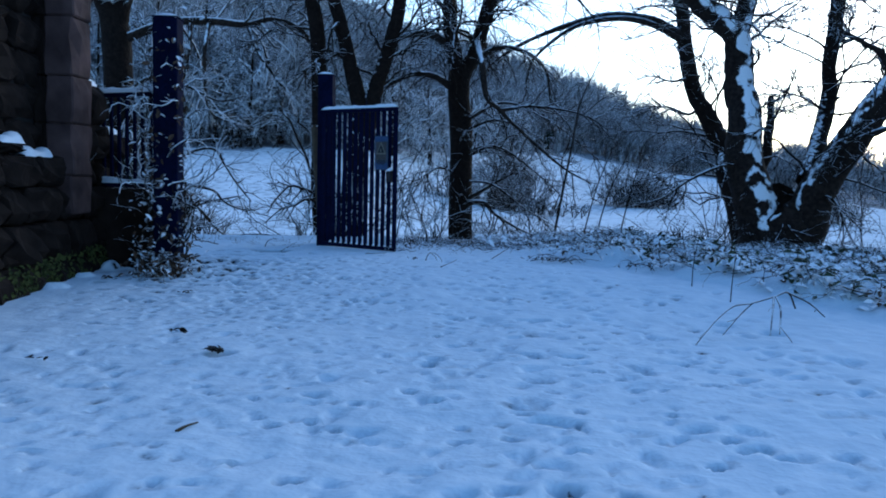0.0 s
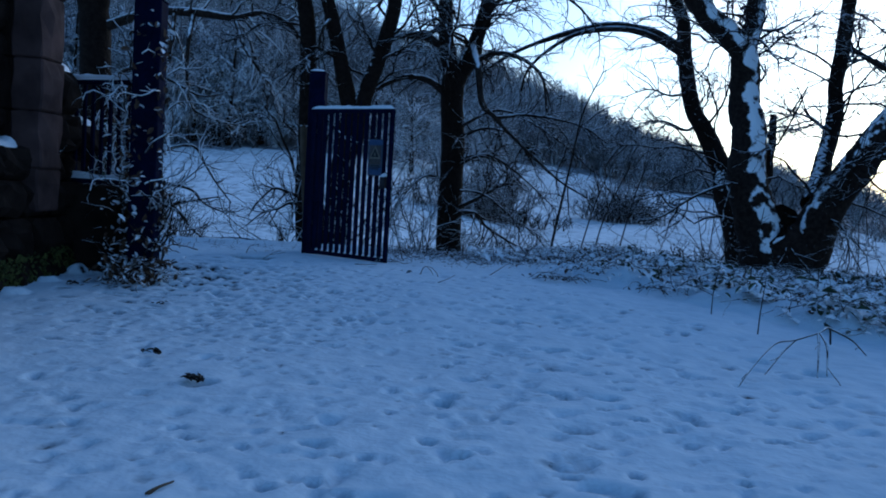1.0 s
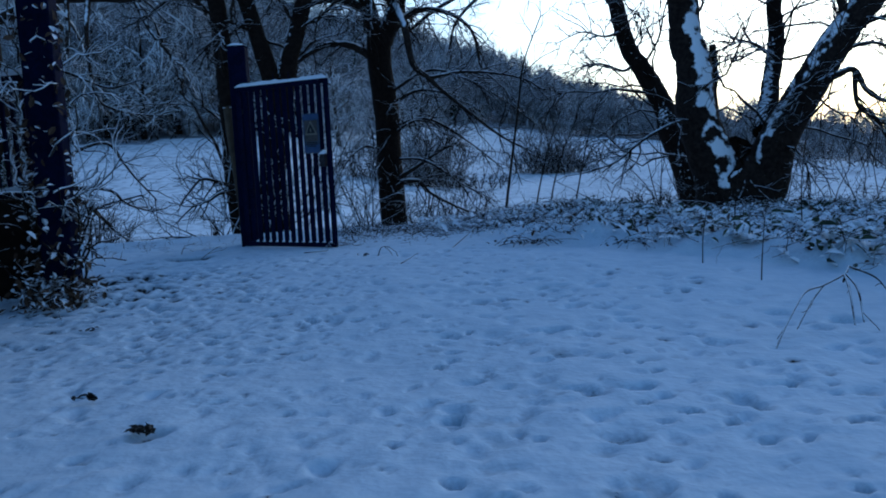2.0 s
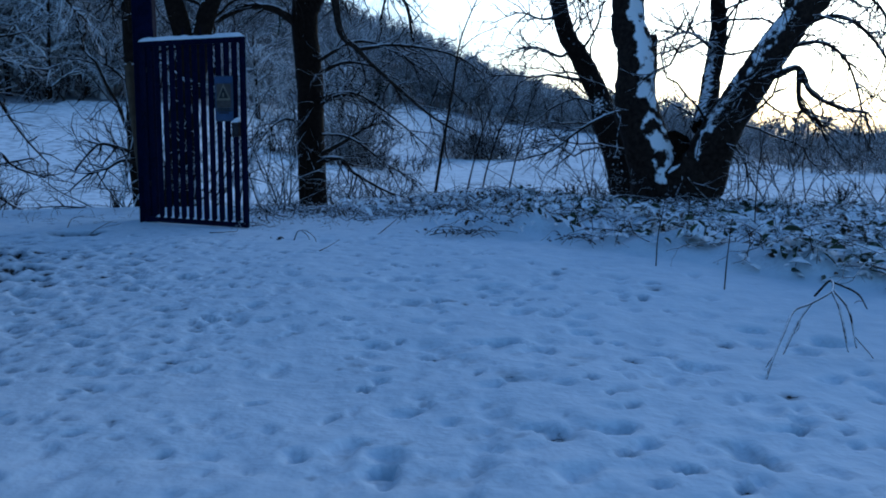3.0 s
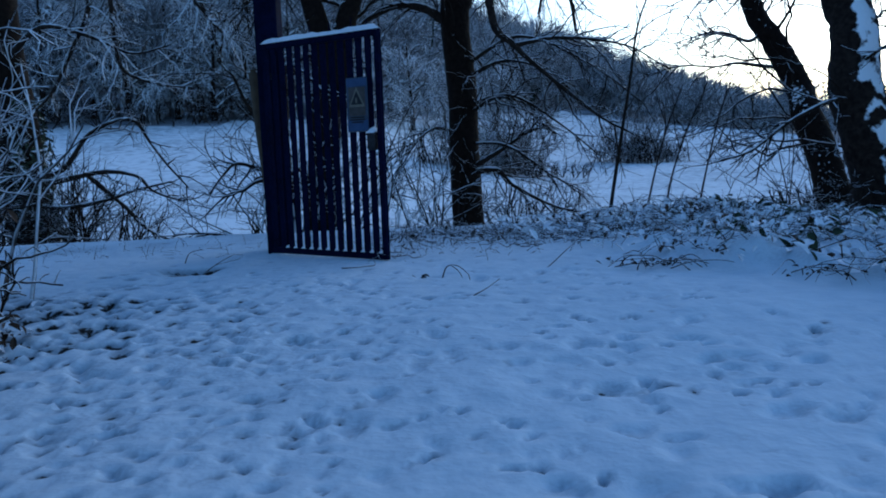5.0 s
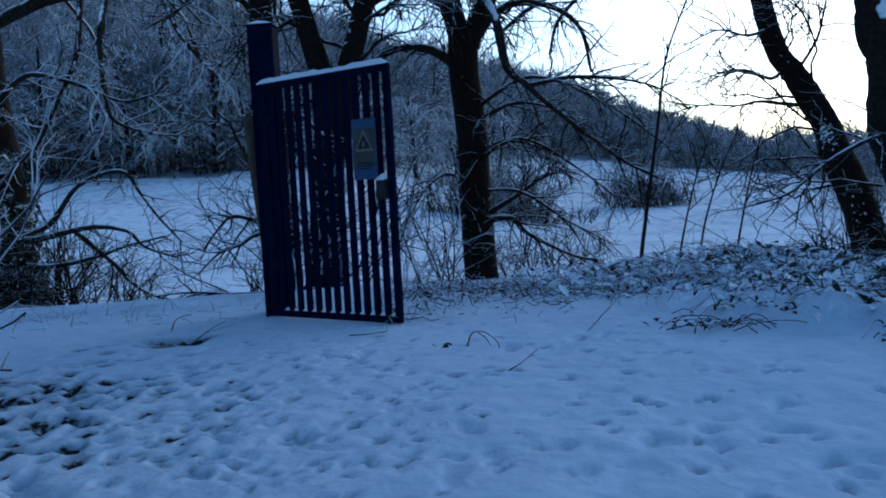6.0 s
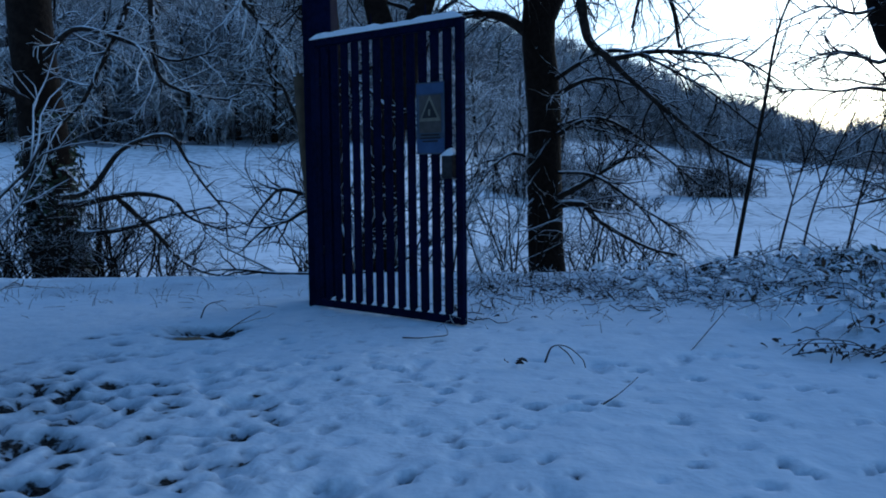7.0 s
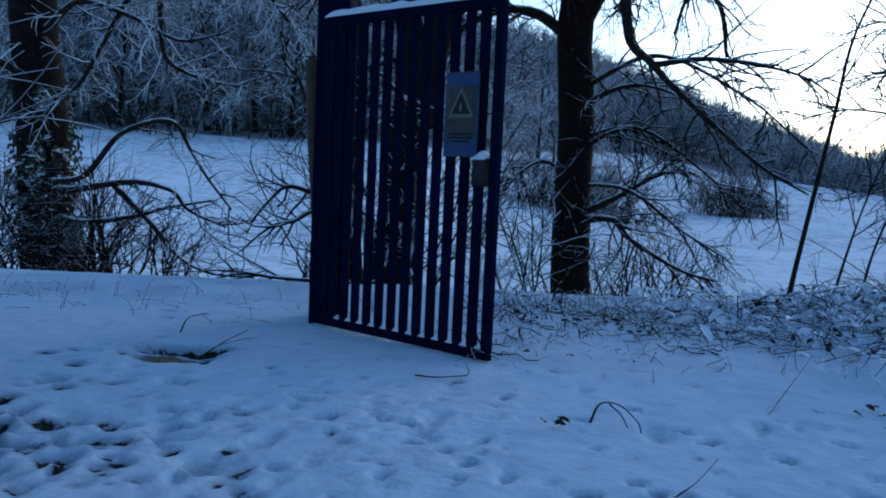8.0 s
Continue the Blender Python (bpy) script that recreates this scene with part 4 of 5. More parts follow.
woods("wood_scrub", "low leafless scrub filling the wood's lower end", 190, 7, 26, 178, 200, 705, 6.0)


# ---- the gateway: posts, open gate, railing ----
def square_post(x, y, wide, top_z, seed, turn=0.0):
    z = ground_at(x, y) - 0.1
    tall = top_z - z
    top = tagged(new("gate_post"), "square dark blue steel gate post capped with snow", "gate post", "posts of the gateway")
    top.matrix_world = pose(x, y, z, 0, 0, turn)
    part("shaft", box((wide, wide, tall), (0, 0, tall / 2), 0.015, 2), M_BLUE, top)
    part("cap_plate", box((wide + 0.012, wide + 0.012, 0.02), (0, 0, tall + 0.01), 0.005), M_BLUE, top)
    under(new("snow_cap", snow_ridge(wide, wide, 0.05, (1, 0, 0), seed, (-wide / 2, 0, tall + 0.02))), top, "soft cap of snow")
    return top


square_post(-2.93, 11.27, 0.27, 2.95, 801, 3)
post_r = square_post(-1.81, 15.30, 0.235, 2.82, 802, -4)
for z in (0.55, 1.9):
    part("hinge", box((0.10, 0.05, 0.06), (0.02, -0.135, z), 0.008), M_STEEL, post_r, "dark steel hinge")

HINGE, FREE = Vector((-1.845, 15.12, 0.0)), Vector((-0.60, 14.22, 0.0))
GATE_LOW, GATE_HIGH = 0.17, 2.28


def metal_gate():
    way = FREE - HINGE
    wide = way.length
    top = tagged(new("metal_gate"), "open dark blue steel gate of upright bars, snow on its rails", "gate")
    top.matrix_world = Matrix.Translation(HINGE) @ Matrix.Rotation(math.atan2(way.y, way.x), 4, "Z")
    tall = GATE_HIGH - GATE_LOW
    mid = (GATE_HIGH + GATE_LOW) / 2
    part("stile", box((0.06, 0.05, tall), (0.03, 0, mid), 0.006), M_BLUE, top)
    part("stile", box((0.06, 0.05, tall), (wide - 0.03, 0, mid), 0.006), M_BLUE, top)
    part("top_rail", box((wide - 0.124, 0.05, 0.06), (wide / 2, 0, GATE_HIGH - 0.03), 0.006), M_BLUE, top)
    part("bottom_rail", box((wide - 0.124, 0.05, 0.06), (wide / 2, 0, GATE_LOW + 0.03), 0.006), M_BLUE, top)
    bars = 12
    pitch = (wide - 0.12) / (bars + 0.5)
    for k in range(bars):
        x = 0.06 + pitch * (k + 0.75)
        part("bar", box((pitch * 0.66, 0.016, tall - 0.124), (x, 0, mid), 0.003), M_BLUE, top)
        under(new("snow_crumb", snow_ridge(pitch * 0.5, 0.035, 0.03, (1, 0, 0), 830 + k, (x + pitch * 0.26, 0, GATE_LOW + 0.06))), top)
    under(new("snow_cap", snow_ridge(wide, 0.06, 0.045, (1, 0, 0), 821, (0, 0, GATE_HIGH))), top, "ridge of snow along the top rail")
    # the warning plate on the side towards the lane
    sx, sz = wide - 0.275, 1.61
    plate = part("sign", box((0.26, 0.004, 0.50), (sx, -0.032, sz), 0.0015), M_PLATE, top, "weathered pale warning plate with a triangle")
    part("band", box((0.252, 0.003, 0.10), (sx, -0.0355, sz - 0.19), 0.0), M_PLATE_BAND, plate, "dark lower band of the plate")
    part("strip", box((0.252, 0.003, 0.07), (sx, -0.0355, sz + 0.205), 0.0), M_PLATE_BAND, plate, "dark upper strip of the plate")
    for s, m, d, n in ((0.10, M_YELLOW, -0.0385, "triangle_edge"), (0.07, M_INK, -0.0415, "triangle")):
        bm = bmesh.new()
        vs = [bm.verts.new((sx + s * a, d + e, sz + 0.055 + s * b)) for e in (0.0, -0.002) for a, b in ((-1, -0.75), (1, -0.75), (0, 1.05))]
        bm.faces.new(vs[3:]), bm.faces.new(vs[2::-1])
        for a, b in ((0, 1), (1, 2), (2, 0)):
            bm.faces.new((vs[a], vs[b], vs[b + 3], vs[a + 3]))
        bmesh.ops.recalc_face_normals(bm, faces=bm.faces[:])
        part(n, bm, m, plate)
    part("panel", box((0.2, 0.003, 0.26), (sx, -0.0355, sz + 0.03), 0.0), M_PANEL, plate, "faded brown panel behind the triangle")
    part("symbol", box((0.016, 0.003, 0.045), (sx, -0.0452, sz + 0.04), 0.0), M_YELLOW, plate)
    for k, w in enumerate((0.17, 0.19, 0.14)):
        part("text_bar", box((w, 0.003, 0.012), (sx, -0.0385, sz - 0.115 - 0.022 * k), 0.0), M_INK, plate)
    for f in (0.14, 0.43, 0.6, 0.78, 0.9):
        bm = bmesh.new()
        bmesh.ops.create_cone(bm, cap_ends=True, segments=6, radius1=0.008, radius2=0.003, depth=0.13, matrix=Matrix.Translation((wide * f, 0, GATE_HIGH + 0.062)))
        part("spike", bm, M_BLUE, top)
    lock = part("lock_box", box((0.09, 0.10, 0.16), (wide - 0.115, -0.01, 1.27), 0.012, 2), M_STEEL, top, "black steel lock box")
    under(new("snow_cap", snow_ridge(0.1, 0.1, 0.05, (1, 0, 0), 822, (wide - 0.165, -0.01, 1.35))), lock)


metal_gate()

stake = tagged(new("wooden_stake"), "rough brown wooden stake leaning beside the gate post", "stake")
stake.location = (-1.95, 15.5, ground_at(-1.95, 15.5) - 0.1)
me, _ = limb_mesh([(0.03, 0, 0), (0.0, 0, 0.7), (-0.05, 0, 1.4), (-0.08, 0, 2.0)], 0.045, 0.062, M_STAKE, 840, 9, 0.05)
under(new("pole", me), stake)
under(new("snow_cap", snow_ridge(0.12, 0.11, 0.03, (1, 0, 0), 841, (-0.14, 0, 1.98))), stake)


def railing():
    """The fixed railing from the masonry to the tall post."""
    a, b = Vector((-3.95, 11.75, 0)), Vector((-3.06, 11.35, 0))
    way = b - a
    wide = way.length
    top = tagged(new("railing"), "fixed dark blue steel railing with snow on its rails", "railing")
    top.matrix_world = Matrix.Translation(a) @ Matrix.Rotation(math.atan2(way.y, way.x), 4, "Z")
    part("top_rail", box((wide, 0.05, 0.05), (wide / 2, 0, 2.14), 0.005), M_BLUE, top)
    part("bottom_rail", box((wide, 0.05, 0.05), (wide / 2, 0, 1.1), 0.005), M_BLUE, top)
    for k in range(8):
        part("bar", box((0.045, 0.026, 1.1), ((k + 0.6) * wide / 8, 0.0395, 1.62), 0.004), M_BLUE, top)
    for z, s in ((2.165, 851), (1.125, 852)):
        under(new("snow_cap", snow_ridge(wide, 0.07, 0.06, (1, 0, 0), s, (0, 0, z))), top)


railing()


# ---- the old masonry beside the lane ----
def masonry():
    """A dark stone gate pier: broad plinth, set-back wall and a paler shaft."""
    top = tagged(new("wall_west"), "dark weathered stone masonry with a paler shaft, moss at its foot", "wall", kind="structure")
    core = part("core", box((1.6, 7.9, 4.9), (-5.0, 8.2, 2.35), 0.02), M_MORTAR, top)
    g = random.Random(5)

    def stone(x0, x1, y0, y1, z0, z1, mat=M_STONE, name="stone", bevel=0.045, rough=3.2):
        """A quarry-faced block: split face, worn arrises."""
        jig = lambda: g.uniform(-0.012, 0.012)
        bm = box((x1 - x0 + jig(), y1 - y0 - 0.016, z1 - z0 - 0.014), ((x0 + x1) / 2 + jig(), (y0 + y1) / 2, (z0 + z1) / 2), 0)
        bmesh.ops.subdivide_edges(bm, edges=bm.edges[:], cuts=2, use_grid_fill=True)
        for v in bm.verts:
            inner = min(v.co.y - y0, y1 - v.co.y) > 0.05 and min(v.co.z - z0, z1 - v.co.z) > 0.04
            v.co += Vector((jig() * rough + (0.025 if inner else 0.0), jig() * 0.7 * rough / 2, jig() * 0.6 * rough / 2))
        bmesh.ops.bevel(bm, geom=[e for e in bm.edges if e.calc_face_angle(0) > 1.0], offset=bevel, segments=1, affect="EDGES")
        part(name, bm, mat, top, smooth=False)

    # plinth courses, stepping back towards the gateway as they rise
    z = -0.1
    for c, (h, end) in enumerate(((0.42, 12.95), (0.4, 12.8), (0.36, 12.5), (0.32, 12.35))):
        y = 4.4 - 0.3 * (c % 2)
        while y < end - 0.1:
            w = min(g.uniform(0.4, 0.8), end - y)
            if end - y - w < 0.25:
                w = end - y
            stone(-4.5, -3.79 - 0.03 * c, y, y + w, z, z + h)
            y += w
        z += h
    # set-back wall above
    for c in range(9):
        h = 0.36
        y = 4.4 - 0.3 * (c % 2)
        end = 11.6 if c < 2 else 11.2
        while y < end - 0.1:
            w = min(g.uniform(0.4, 0.85), end - y)
            if end - y - w < 0.25:
                w = end - y
            stone(-4.6, -4.13, y, y + w, z, z + h)
            y += w
        z += h
    # broken stones on the ledge beyond the shaft
    stone(-4.3, -3.79, 11.24, 11.78, 1.4, 1.78, M_STONE, "ledge_stone", 0.06)
    stone(-4.3, -3.78, 11.8, 12.24, 1.4, 1.72, M_STONE, "ledge_stone", 0.07)
    stone(-4.3, -3.77, 11.22, 11.64, 1.78, 2.24, M_STONE, "kneeler", 0.07)
    stone(-4.3, -3.92, 9.55, 10.05, 1.4, 1.52, M_STONE, "ledge_stone", 0.05)
    # the paler shaft standing proud of the plinth, in uneven drums
    z = 0.78
    for k, h in enumerate((0.42, 0.55, 0.5, 0.62, 0.48, 0.6, 0.55, 0.6)):
        stone(-4.2, -4.05, 10.72, 11.2, z, z + h + 0.01, M_STONE, "backing_stone", 0.02, 1.0)
        stone(-4.05, -3.76 + 0.012 * (k % 2), 10.70, 11.2, z, z + h + 0.008, M_SHAFT, "shaft_stone", 0.018, 1.3)
        z += h
    for y0, y1, x, zz, s in ((9.1, 9.5, -4.02, 1.39, 861), (9.6, 10.02, -4.0, 1.51, 864), (10.08, 10.66, -4.03, 1.39, 865), (11.82, 12.2, -3.93, 1.70, 862), (11.25, 11.6, -3.95, 2.22, 863), (12.24, 12.5, -3.95, 1.05, 866)):
        under(new("snow_ledge", snow_ridge(y1 - y0, 0.2, 0.085, (0, 1, 0), s, (x, y0, zz), 1.1)), top, "snow lying on the ledge")


masonry()
tagged(part("low_wall", box((0.9, 0.34, 1.12), (-3.5, 11.72, 0.5), 0.04, 2), M_STONE), "low dark stone wall under the railing", "wall", kind="structure")


def scatter_leaves(name, places, normals, sizes, mat, seed, label, category, kind="stuff", parent=None):
    """Small curled leaves as one mass."""
    g = np.random.default_rng(seed)
    n = len(places)
    N = np.asarray(normals, float) + g.normal(size=(n, 3)) * 0.45
    N /= np.linalg.norm(N, axis=1, keepdims=True)
    a = g.normal(size=(n, 3))
    a -= (a * N).sum(1, keepdims=True) * N
    a /= np.linalg.norm(a, axis=1, keepdims=True)
    b = np.cross(N, a)
    s = np.asarray(sizes)[:, None] * (0.6 + 0.8 * g.random((n, 1)))
    c = np.asarray(places, float)
    shape = ((-1.0, 0, -0.1), (-0.35, 0.5, 0.12), (0.45, 0.42, 0.1), (1.0, 0, -0.18), (0.45, -0.42, 0.1), (-0.35, -0.5, 0.12), (0.0, 0.0, -0.06))
    V = np.stack([c + s * (u * a + v * b + w * N) for u, v, w in shape], 1).reshape(-1, 3)
    tri = np.array([(6, k, (k + 1) % 6) for k in range(6)])
    F = (np.arange(n)[:, None, None] * 7 + tri[None]).reshape(-1, 3)
    ob = new(name, mesh_np(name, V, F, [mat], smooth=False))
    return under(tagged(ob, label, category, kind=kind) if parent is None else ob, parent, label)


# moss and wet litter along the foot of the masonry
gm = np.random.default_rng(9)
n = 1300
y = 8.0 + 4.6 * gm.random(n)
y = y[(lattice(44, y, y * 0 + 3.3, 0.35) > -0.25) | (gm.random(n) < 0.15)]
n = len(y)
h = gm.random(n) ** 2 * 0.26
P = np.stack([-3.79 + 0.05 * gm.random(n), y, 0.03 + h + height(np.full(n, -3.8), y)], 1)
scatter_leaves("moss", P, np.tile([1.0, -0.3, 0.5], (n, 1)), np.full(n, 0.026), M_MOSS, 10, "green moss along the wet foot of the masonry", "moss")


# ---- climbers, brambles, sticks and litter ----
def climber(x, y, wide, low, high, count, seed):
    """Ivy and bramble stems on the tall post, with snow caught on them."""
    g = np.random.default_rng(seed)
    top = tagged(new("ivy"), "straggling ivy with snow caught on its stems, climbing the tall post", "climber")
    top.location = (x, y, low)
    n = 54
    P = np.zeros((n, 9, 3))
    a = g.random(n) * 6.28
    P[:, 0] = np.stack([np.cos(a) * wide * 0.75, np.sin(a) * wide * 0.75, np.where(np.arange(n) < 26, 0.9 * g.random(n) ** 1.5, 0.5 + (high - low - 0.7) * g.random(n))], 1)
    d = np.stack([g.normal(size=n) * 0.5, g.normal(size=n) * 0.5, 0.5 + g.random(n)], 1)
    for q in range(1, 9):
        d += g.normal(size=d.shape) * 0.35
        d /= np.linalg.norm(d, axis=1, keepdims=True)
        P[:, q] = P[:, q - 1] + d * 0.075
    R = np.full((n, 1), 0.011) * np.linspace(1, 0.5, 9)[None]
    A = grow(g, P, R, 4, 0.17, 0.8, -0.05, 5, 0.009, 0.005, 0.3)
    tagged(under(new("vine", mesh_np("vine", *joined([tubes(P[:26], R[:26], 5), tubes(A[0][:104], A[1][:104], 4)]), [M_TWIG])), top), kind="stuff")
    tagged(under(new("snowy_vine", mesh_np("snowy_vine", *joined([tubes(P[26:], R[26:], 5), tubes(A[0][104:], A[1][104:], 4)]), [M_FROST])), top), kind="stuff")
    z = (high - low) * g.random(count) ** 2.4
    a = g.random(count) * 6.28
    r = wide * (0.62 + 0.9 * g.random(count) ** 2 * (1 - 0.6 * z / (high - low)))
    pts = np.stack([np.cos(a) * r, np.sin(a) * r, z], 1)
    scatter_leaves("leaves", pts, np.stack([np.cos(a), np.sin(a), np.full(count, 0.5)], 1), np.full(count, 0.038), M_DEAD, seed + 1, "", "", parent=top)
    k = count // 3
    scatter_leaves("snow_clumps", pts[:k] * [1.1, 1.1, 1.3] + [0, 0, 0.12], np.tile([0, 0, 1.0], (k, 1)), np.full(k, 0.04), M_CAP, seed + 2, "", "", parent=top)


climber(-2.93, 11.22, 0.27, 0.08, 2.7, 520, 901)
gp = np.random.default_rng(905)
n = 420
P = np.stack([-2.92 + gp.normal(size=n) * 0.17, 11.05 + gp.normal(size=n) * 0.14, 0.10 + gp.random(n) ** 2 * 0.28], 1)
scatter_leaves("dead_foliage", P, np.tile([0, -0.4, 0.8], (n, 1)), np.full(n, 0.038), M_DEAD, 906, "withered brown foliage heaped round the tall post", "foliage")

# snow-laden bramble hanging over the railing
for k, (x, y, tall) in enumerate(((-3.65, 12.2, 2.0), (-3.8, 12.1, 2.3))):
    shrub(x, y, tall, 9, 920 + k, True, "snow-covered bramble tangle behind the railing", "bramble_bush", 0.08)


def bank_cover():
    """Bramble leaves, stems and dead stalks on the bank below the great tree."""
    g = np.random.default_rng(931)
    n = 30000
    x, y = 0.3 + 12 * g.random(n), 8.5 + 9.5 * g.random(n)
    keep = bank(x, y) * (0.12 + 0.88 * (lattice(17, x, y, 0.4) > 0.1)) * np.clip((x - 1.0) / 2.4, 0.03, 1) ** 1.4 > g.random(n)
    x, y = x[keep], y[keep]
    z = height(x, y) + 0.01 + 0.13 * g.random(len(x)) ** 1.6
    half = len(x) * 3 // 5
    P = np.stack([x, y, z], 1)
    up = np.tile([0, -0.25, 1.0], (len(x), 1))
    scatter_leaves("bramble_leaves", P[:half], up[:half], 0.042 + 0.026 * (x[:half] > 2.6), M_LEAF, 932, "dark green bramble leaves with snow lying on them", "bramble")
    scatter_leaves("leaf_litter", P[half:], up[half:], np.full(len(x) - half, 0.042), M_DEAD, 933, "dead brown leaves poking out of the snow", "leaf litter")
    m = 760
    x, y = 0.6 + 9 * g.random(m), 9.2 + 9.5 * g.random(m)
    keep = bank(x, y) * np.clip((x - 0.7) / 1.8, 0.1, 1) > 0.15 + 0.5 * g.random(m)
    x, y = x[keep], y[keep]
    m = len(x)
    L = np.zeros((m, 7, 3))
    a = g.random(m) * 6.28
    l = 0.35 + 0.75 * g.random(m)
    rise = 0.04 + 0.18 * g.random(m) ** 2
    for q in range(7):
        t = q / 6
        L[:, q] = np.stack([x + np.cos(a) * l * t, y + np.sin(a) * l * t, height(x, y) + 4 * rise * t * (1 - t) + 0.015], 1)
    L[:, 1:-1] += g.normal(size=(m, 5, 3)) * 0.025
    R = np.full((m, 1), 0.0055) * np.linspace(1, 0.5, 7)[None]
    A = grow(g, L, R, 3, 0.22, 0.8, 0.02, 4, 0.005, 0.003, 0.25)
    tagged(new("bramble_stems", mesh_np("bramble_stems", *joined([tubes(L, R, 4), tubes(*A, 3)]), [M_TWIG])), "arching bramble stems over the snowy bank", "bramble", kind="stuff")
    # humps of snow between the leaves
    m = 3600
    x, y = 0.6 + 10 * g.random(m), 9.2 + 9.5 * g.random(m)
    keep = bank(x, y) > 0.2
    x, y = x[keep], y[keep]
    scatter_leaves("snow_humps", np.stack([x, y, height(x, y) + 0.05 + 0.05 * g.random(len(x))], 1), np.tile([0, 0, 1.0], (len(x), 1)), 0.035 + 0.03 * g.random(len(x)), M_CAP, 935, "pads of snow held up by the brambles", "snow")


bank_cover()


def brow_grass():
    """Short dead grass and stalks through the snow along the brow."""
    g = np.random.default_rng(941)
    m = 2600
    x = np.where(g.random(m) < 0.88, -0.7 + 5.5 * g.random(m) ** 1.2, -7 + 7 * g.random(m))
    y = 16.1 + 0.1 * np.minimum(x, 3) + g.normal(size=m) * np.where(x > -0.5, 0.75, 0.5)
    keep = (np.hypot(x + 1.3, y - 14.8) > 0.3)
    x, y = x[keep], y[keep]
    m = len(x)
    L = np.zeros((m, 4, 3))
    tip = g.normal(size=(m, 2)) * 0.075
    tall = 0.02 + 0.13 * g.random(m) ** 2.5
    for q in range(4):
        t = q / 3
        L[:, q] = np.stack([x + tip[:, 0] * t * t, y + tip[:, 1] * t * t, height(x, y) - 0.02 + tall * t], 1)
    R = np.full((m, 1), 0.0025) * np.linspace(1, 0.5, 4)[None]
    # twigs and dead leaves lying along the brow
    n = 520
    bx, by = -0.9 + 5.6 * g.random(n) ** 1.1, 15.9 + g.normal(size=n) * 0.7
    ok = np.hypot(bx + 1.3, by - 14.8) > 0.5
    bx, by = bx[ok], by[ok]
    n = len(bx)
    a, l, lift = g.random(n) * 6.28, 0.08 + 0.32 * g.random(n) ** 2, 0.01 + 0.12 * g.random(n) ** 3
    T = np.zeros((n, 5, 3))
    for q in range(5):
        t = q / 4
        T[:, q] = np.stack([bx + np.cos(a) * l * t, by + np.sin(a) * l * t, height(bx, by) + 0.012 + lift * np.where(g.random(n) < 0.5, t, 4 * t * (1 - t))], 1)
    T[:, 1:] += g.normal(size=(n, 4, 3)) * 0.012
    TR = (0.003 + 0.004 * g.random((n, 1))) * np.linspace(1, 0.6, 5)[None]
    tagged(new("twig_litter", mesh_np("twig_litter", *tubes(T, TR, 4), [M_TWIG])), "dark twigs lying in the snow along the brow", "twigs", kind="stuff")
    n = 260
    bx, by = -0.6 + 5.2 * g.random(n), 16.0 + g.normal(size=n) * 0.55
    scatter_leaves("brow_leaves", np.stack([bx, by, height(bx, by) + 0.015 + 0.03 * g.random(n)], 1), np.tile([0, -0.2, 1.0], (n, 1)), np.full(n, 0.03), M_CLUMP, 944, "dark dead leaves caught in the snow along the brow", "leaves")
    tagged(new("dead_grass", mesh_np("dead_grass", *tubes(L, R, 3), [M_TWIG])), "dead grass stalks poking through the snow along the brow", "grass", kind="stuff")


brow_grass()


def stick(name, label, lines, r, seed, shoots=0, category="twig", mat=M_TWIG):
    """A fallen or bent stick on the snow, from its lines."""
    base = Vector(lines[0][0])
    top = tagged(new(name), label, category)
    top.location = base
    g = np.random.default_rng(seed)
    for k, pts in enumerate(lines):
        me, P = limb_mesh([tuple(Vector(p) - base) for p in pts], r, r * 0.45, mat, seed + k, 6, 0.1)
        ob = under(new("stem", me), top)
        if shoots:
            A = grow(g, resample(P, 10)[None], np.linspace(r, r * 0.4, 10)[None], shoots, 0.22, 0.5, -0.03, 5, r * 0.6, r * 0.3, 0.12, 0.3)
            for q in range(shoots):
                under(new("side_twig", mesh_np("side_twig", *tubes(A[0][q:q + 1], A[1][q:q + 1], 4), [M_TWIG])), ob)


# a bough bent out of the brambles over the snow
stick("bent_branch", "thin drooping branch reaching from the brambles over the snow", [
    [(3.6, 9.9, 0.1), (3.3, 9.3, 0.32), (3.02, 8.87, 0.34), (2.79, 8.72, 0.30), (2.6, 8.58, 0.29), (2.42, 8.38, 0.22), (2.28, 8.24, 0.12), (2.19, 8.14, 0.05)],
    [(2.79, 8.72, 0.30), (2.66, 8.64, 0.2), (2.5, 8.5, 0.07)],
    [(3.02, 8.87, 0.34), (2.95, 8.68, 0.26), (2.86, 8.46, 0.08)],
    [(3.04, 8.88, 0.34), (3.02, 8.7, 0.25), (2.96, 8.53, 0.08)],
    [(3.3, 9.3, 0.32), (3.47, 9.26, 0.24), (3.7, 9.46, 0.09)],
], 0.009, 951, 1, "branch")
stick("bent_twig", "small twig bent over like a hoop in the snow", [
    [(-0.1, 13.1, 0.16), (-0.06, 13.1, 0.25), (0.02, 13.07, 0.26), (0.1, 13.04, 0.2), (0.12, 13.02, 0.15)],
    [(-0.02, 13.08, 0.26), (0.03, 13.05, 0.22), (0.06, 13.03, 0.17)],
], 0.006, 961)
stick("fallen_twig", "thin stick leaning up out of the snow", [[(0.75, 13.4, 0.15), (0.95, 13.7, 0.25), (1.15, 14.0, 0.36)]], 0.009, 962)
stick("fallen_twig", "thin stick lying in the snow", [[(0.12, 12.2, 0.17), (0.21, 12.29, 0.2), (0.32, 12.45, 0.24)]], 0.006, 963)
